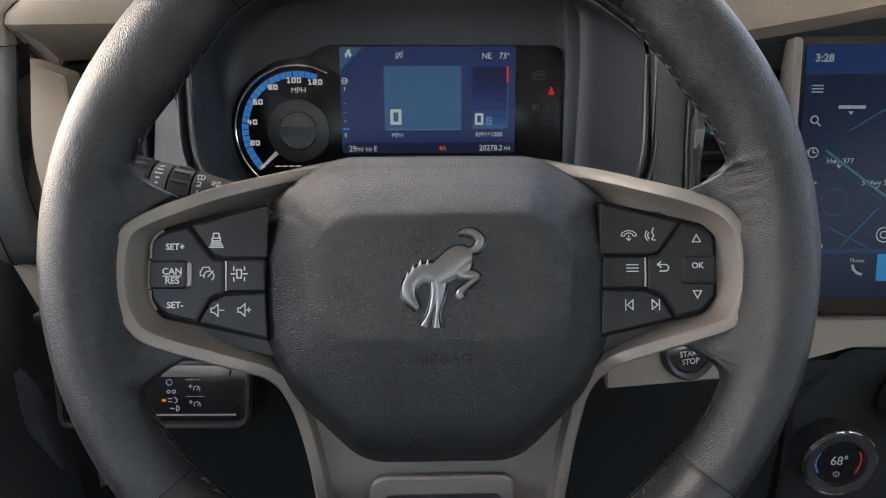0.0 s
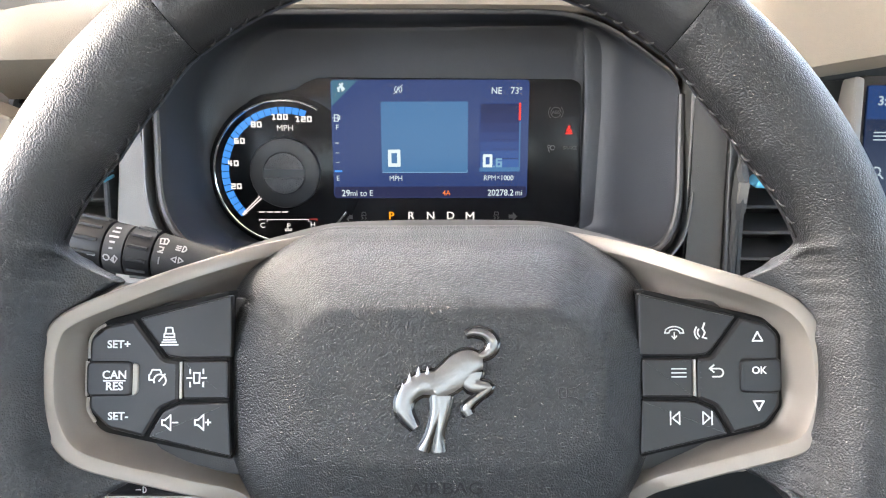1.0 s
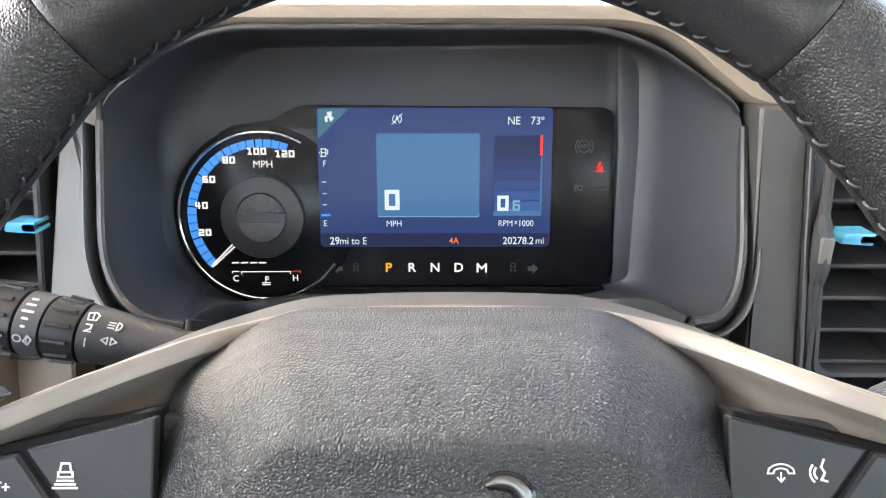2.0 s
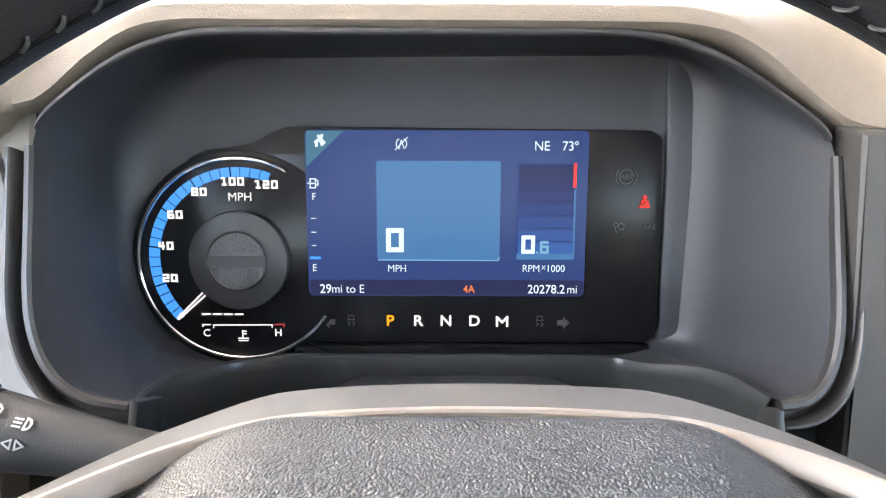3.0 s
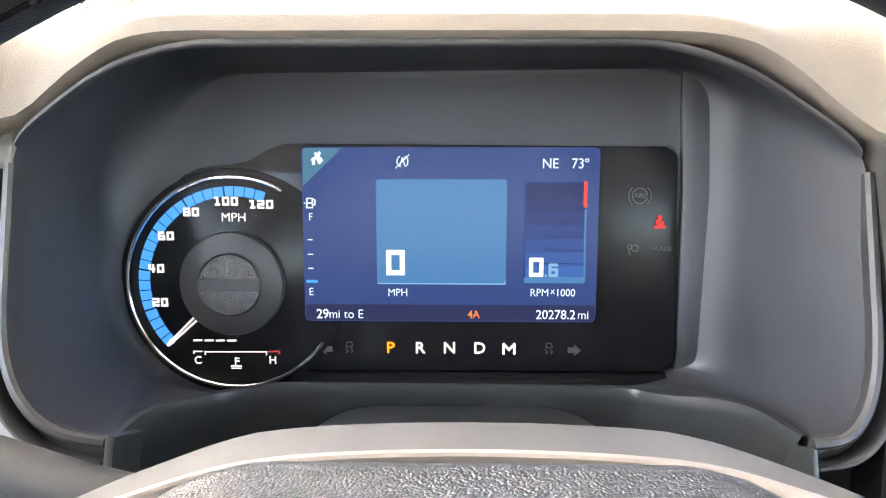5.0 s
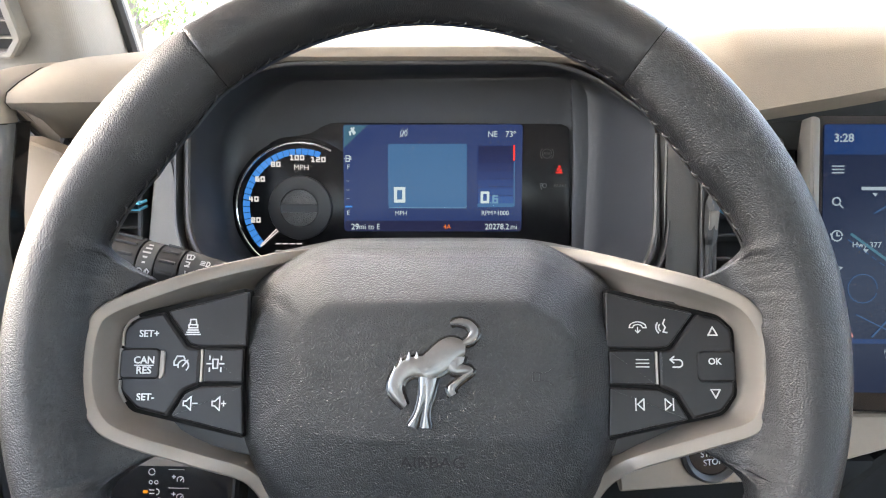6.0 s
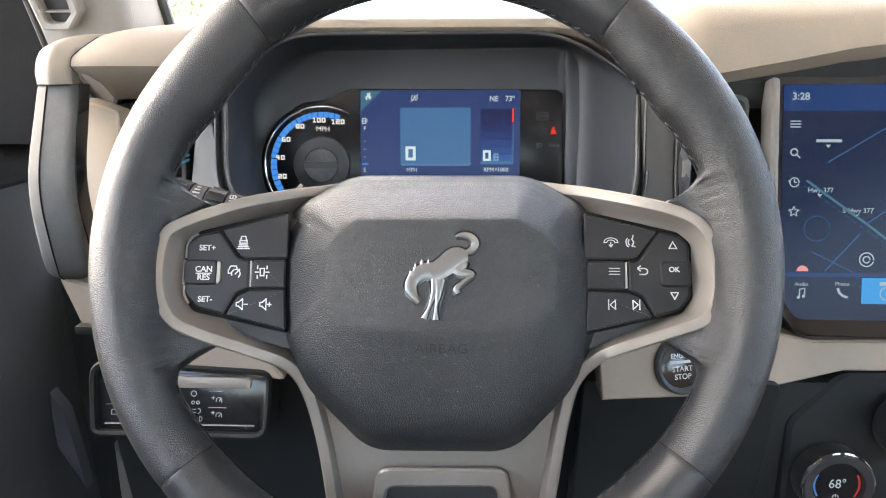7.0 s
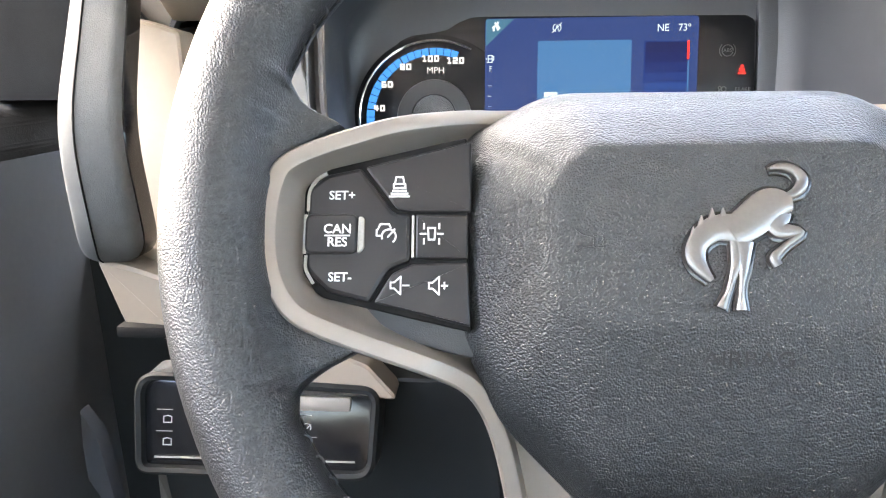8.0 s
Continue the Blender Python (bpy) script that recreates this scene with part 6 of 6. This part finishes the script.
def wrap(lines, r, width, name="icon"):
    """Prints lines round the stalk: x along it, s metres round it."""
    bm = strokes(lines, width, 0.0, 0.0003)
    bmesh.ops.subdivide_edges(bm, edges=bm.edges, cuts=1)
    for v in bm.verts:
        a = v.co.y / r
        v.co = Vector((v.co.x, -math.sin(a) * (r + v.co.z), math.cos(a) * (r + v.co.z)))
    bmesh.ops.recalc_face_normals(bm, faces=bm.faces)
    return part(name, bm, STALK_PRINT, stalk)


R = 0.0135
for k, (s, l) in enumerate(((0.0092, 0.0018), (0.0062, 0.0030), (0.0032, 0.0040), (0.0002, 0.0018), (-0.0030, 0.0010))):
    wrap([[(0.0565 - l / 2, s), (0.0565 + l / 2, s)]], R, 0.0010, "mark")
wrap([disc(0.0582, -0.0082, 0.0015, 12)], R, 0.0006)
wrap([[(0.0640, -0.0082), (0.0672, -0.0082)]], 0.0142, 0.0010, "mark")
wrap([[(0.0558, -0.0090), (0.0540, -0.0064), (0.0526, -0.0078), (0.0540, -0.0104), (0.0558, -0.0090)], [(0.0544, -0.0068), (0.0546, -0.0102)]], R, 0.0006)
R = 0.0122
wrap([[(0.0348, 0.0078), (0.0318, 0.0086), (0.0303, 0.0072), (0.0306, 0.0048), (0.0338, 0.0044), (0.0348, 0.0078)], [(0.0328, 0.0084), (0.0320, 0.0046)]], R, 0.0006)
wrap([[(0.0336, 0.0026), (0.0314, 0.0026), (0.0314, 0.0010), (0.0336, -0.0002), (0.0312, -0.0002)]], R, 0.0006)
wrap([[(0.0324, -0.0030), (0.0324, -0.0062)]], R, 0.0006)
wrap([disc(0.0222, 0.0040, 0.0017, 10, 90, 270), [(0.0222, 0.0023), (0.0222, 0.0057)], [(0.0234, 0.0052), (0.0256, 0.0052)], [(0.0234, 0.0040), (0.0256, 0.0040)], [(0.0234, 0.0028), (0.0256, 0.0028)]], 0.0112, 0.0006)

wrap([[(0.0242, -0.0010), (0.0266, -0.0024), (0.0242, -0.0038), (0.0242, -0.0010)], [(0.0228, -0.0010), (0.0204, -0.0024), (0.0228, -0.0038), (0.0228, -0.0010)]], 0.0112, 0.0005)

# ---------- driver's door and windscreen pillar ----------
door = thing("driver_door", Matrix.Translation((-0.50, 0.0, 0.45)), "dark plastic driver's door with a soft top roll", "door")
part("panel", blockbm((-0.580, -0.90, 0.45), (-0.452, 0.66, 1.130), 0.02, 3), DOOR_DARK, door, world=True)
part("top_roll", blockbm((-0.600, -0.90, 1.110), (-0.448, 0.66, 1.158), 0.018, 4), CLOTH, door, "soft dark top roll", world=True)
part("pocket", blockbm((-0.470, -0.30, 0.55), (-0.410, 0.42, 0.76), 0.015, 3), DOOR_DARK, door, world=True)
for pts, tone in (([(-0.400, 0.923), (-0.388, 0.903), (-0.384, 0.865), (-0.380, 0.812), (-0.404, 0.861), (-0.4035, 0.890)], SHROUD), ([(-0.344, 0.866), (-0.3345, 0.841), (-0.329, 0.800), (-0.3465, 0.790)], TOUCH_TRIM)):
    bm = bmesh.new()
    loft(bm, [[(x, 0.512, z) for x, z in pts], [(x, 0.502, z) for x, z in pts], [(x, 0.500, z) for x, z in inset(pts, 0.0015)]], caps=(True, True))
    tagged(part("kick_trim", bm, tone), "grey edge of the kick panel trim", "trim", kind="structure")

bm = bmesh.new()
rings, edge, seal = [], [], []
for z in (1.17, 1.235, 1.27, 1.30, 1.335, 1.43, 1.56, 1.72):
    x0, x1, y = -0.340 - 0.07 * (z - 1.2), -0.268 - 0.06 * (z - 1.27), 0.497 - 0.30 * (z - 1.26)
    rings.append([(x0, y + 0.006, z), (x0 + 0.004, y, z), ((x0 + x1) / 2, y - 0.001, z), (x1 - 0.014, y, z), (x1 - 0.004, y + 0.005, z), (x1, y + 0.018, z), (x1 - 0.013, y + 0.10, z), (x1 - 0.02, y + 0.14, z), (x0, y + 0.14, z)])
    seal.append((x1 - 0.0105, y + 0.102, z))
    edge.append((x0 - 0.001, y + 0.004, z))
loft(bm, rings, caps=(True, True))
pillar = tagged(part("windscreen_pillar", bm, PILLAR, smooth=50), "pale grey cloth windscreen pillar above the dashboard", "pillar", kind="structure")
bm = bmesh.new()
tube(bm, seal, 0.0055, 8)
tagged(part("windscreen_seal", bm, BLACK), "black rubber seal along the windscreen pillar", "seal", kind="structure")
bm = bmesh.new()
tube(bm, edge, 0.0030, 8)
tagged(part("door_seal", bm, BLACK), "black rubber seal beside the driver's door", "seal", kind="structure")
slab("door_frame", (-0.60, 0.56, 1.16), (-0.352, 0.66, 1.72), FELT, "black front edge of the door frame", "door frame")
# small demister outlet in the pillar's foot
dm = thing("demister_vent", leaning((-0.304, 0.488, 1.262), radians(-17)), "small grey demister vent in the pillar foot", "air vent")
o = rpoly([(-0.0345, 0.046, 0.004), (-0.0285, 0.0000, 0.006), (-0.0055, 0.0000, 0.005), (0.0070, 0.0135, 0.005), (0.0060, 0.046, 0.004)])
i = rpoly([(-0.0270, 0.041, 0.003), (-0.0220, 0.0052, 0.004), (-0.0090, 0.0050, 0.003), (-0.0008, 0.0128, 0.003), (-0.0016, 0.041, 0.003)])
bm = bmesh.new()
loft(bm, [[(*p, -0.010) for p in o], [(*p, 0.0030) for p in o], [(*p, 0.0042) for p in inset(o, 0.0015)], [(*p, 0.0035) for p in inset(i, -0.0012)], [(*p, 0.0020) for p in i], [(*p, -0.0060) for p in i]])
part("frame", bm, PILLAR, dm)
part("throat", plate(inset(i, -0.0004), -0.010, -0.005), BLACK, dm)
for y, a in ((0.0140, -0.0230), (0.0260, -0.0246), (0.0370, -0.0260)):
    part("blade", blockbm((a, y - 0.0006, -0.005), (-0.0012, y + 0.0006, 0.0008), 0.0003, 1), PILLAR, dm)
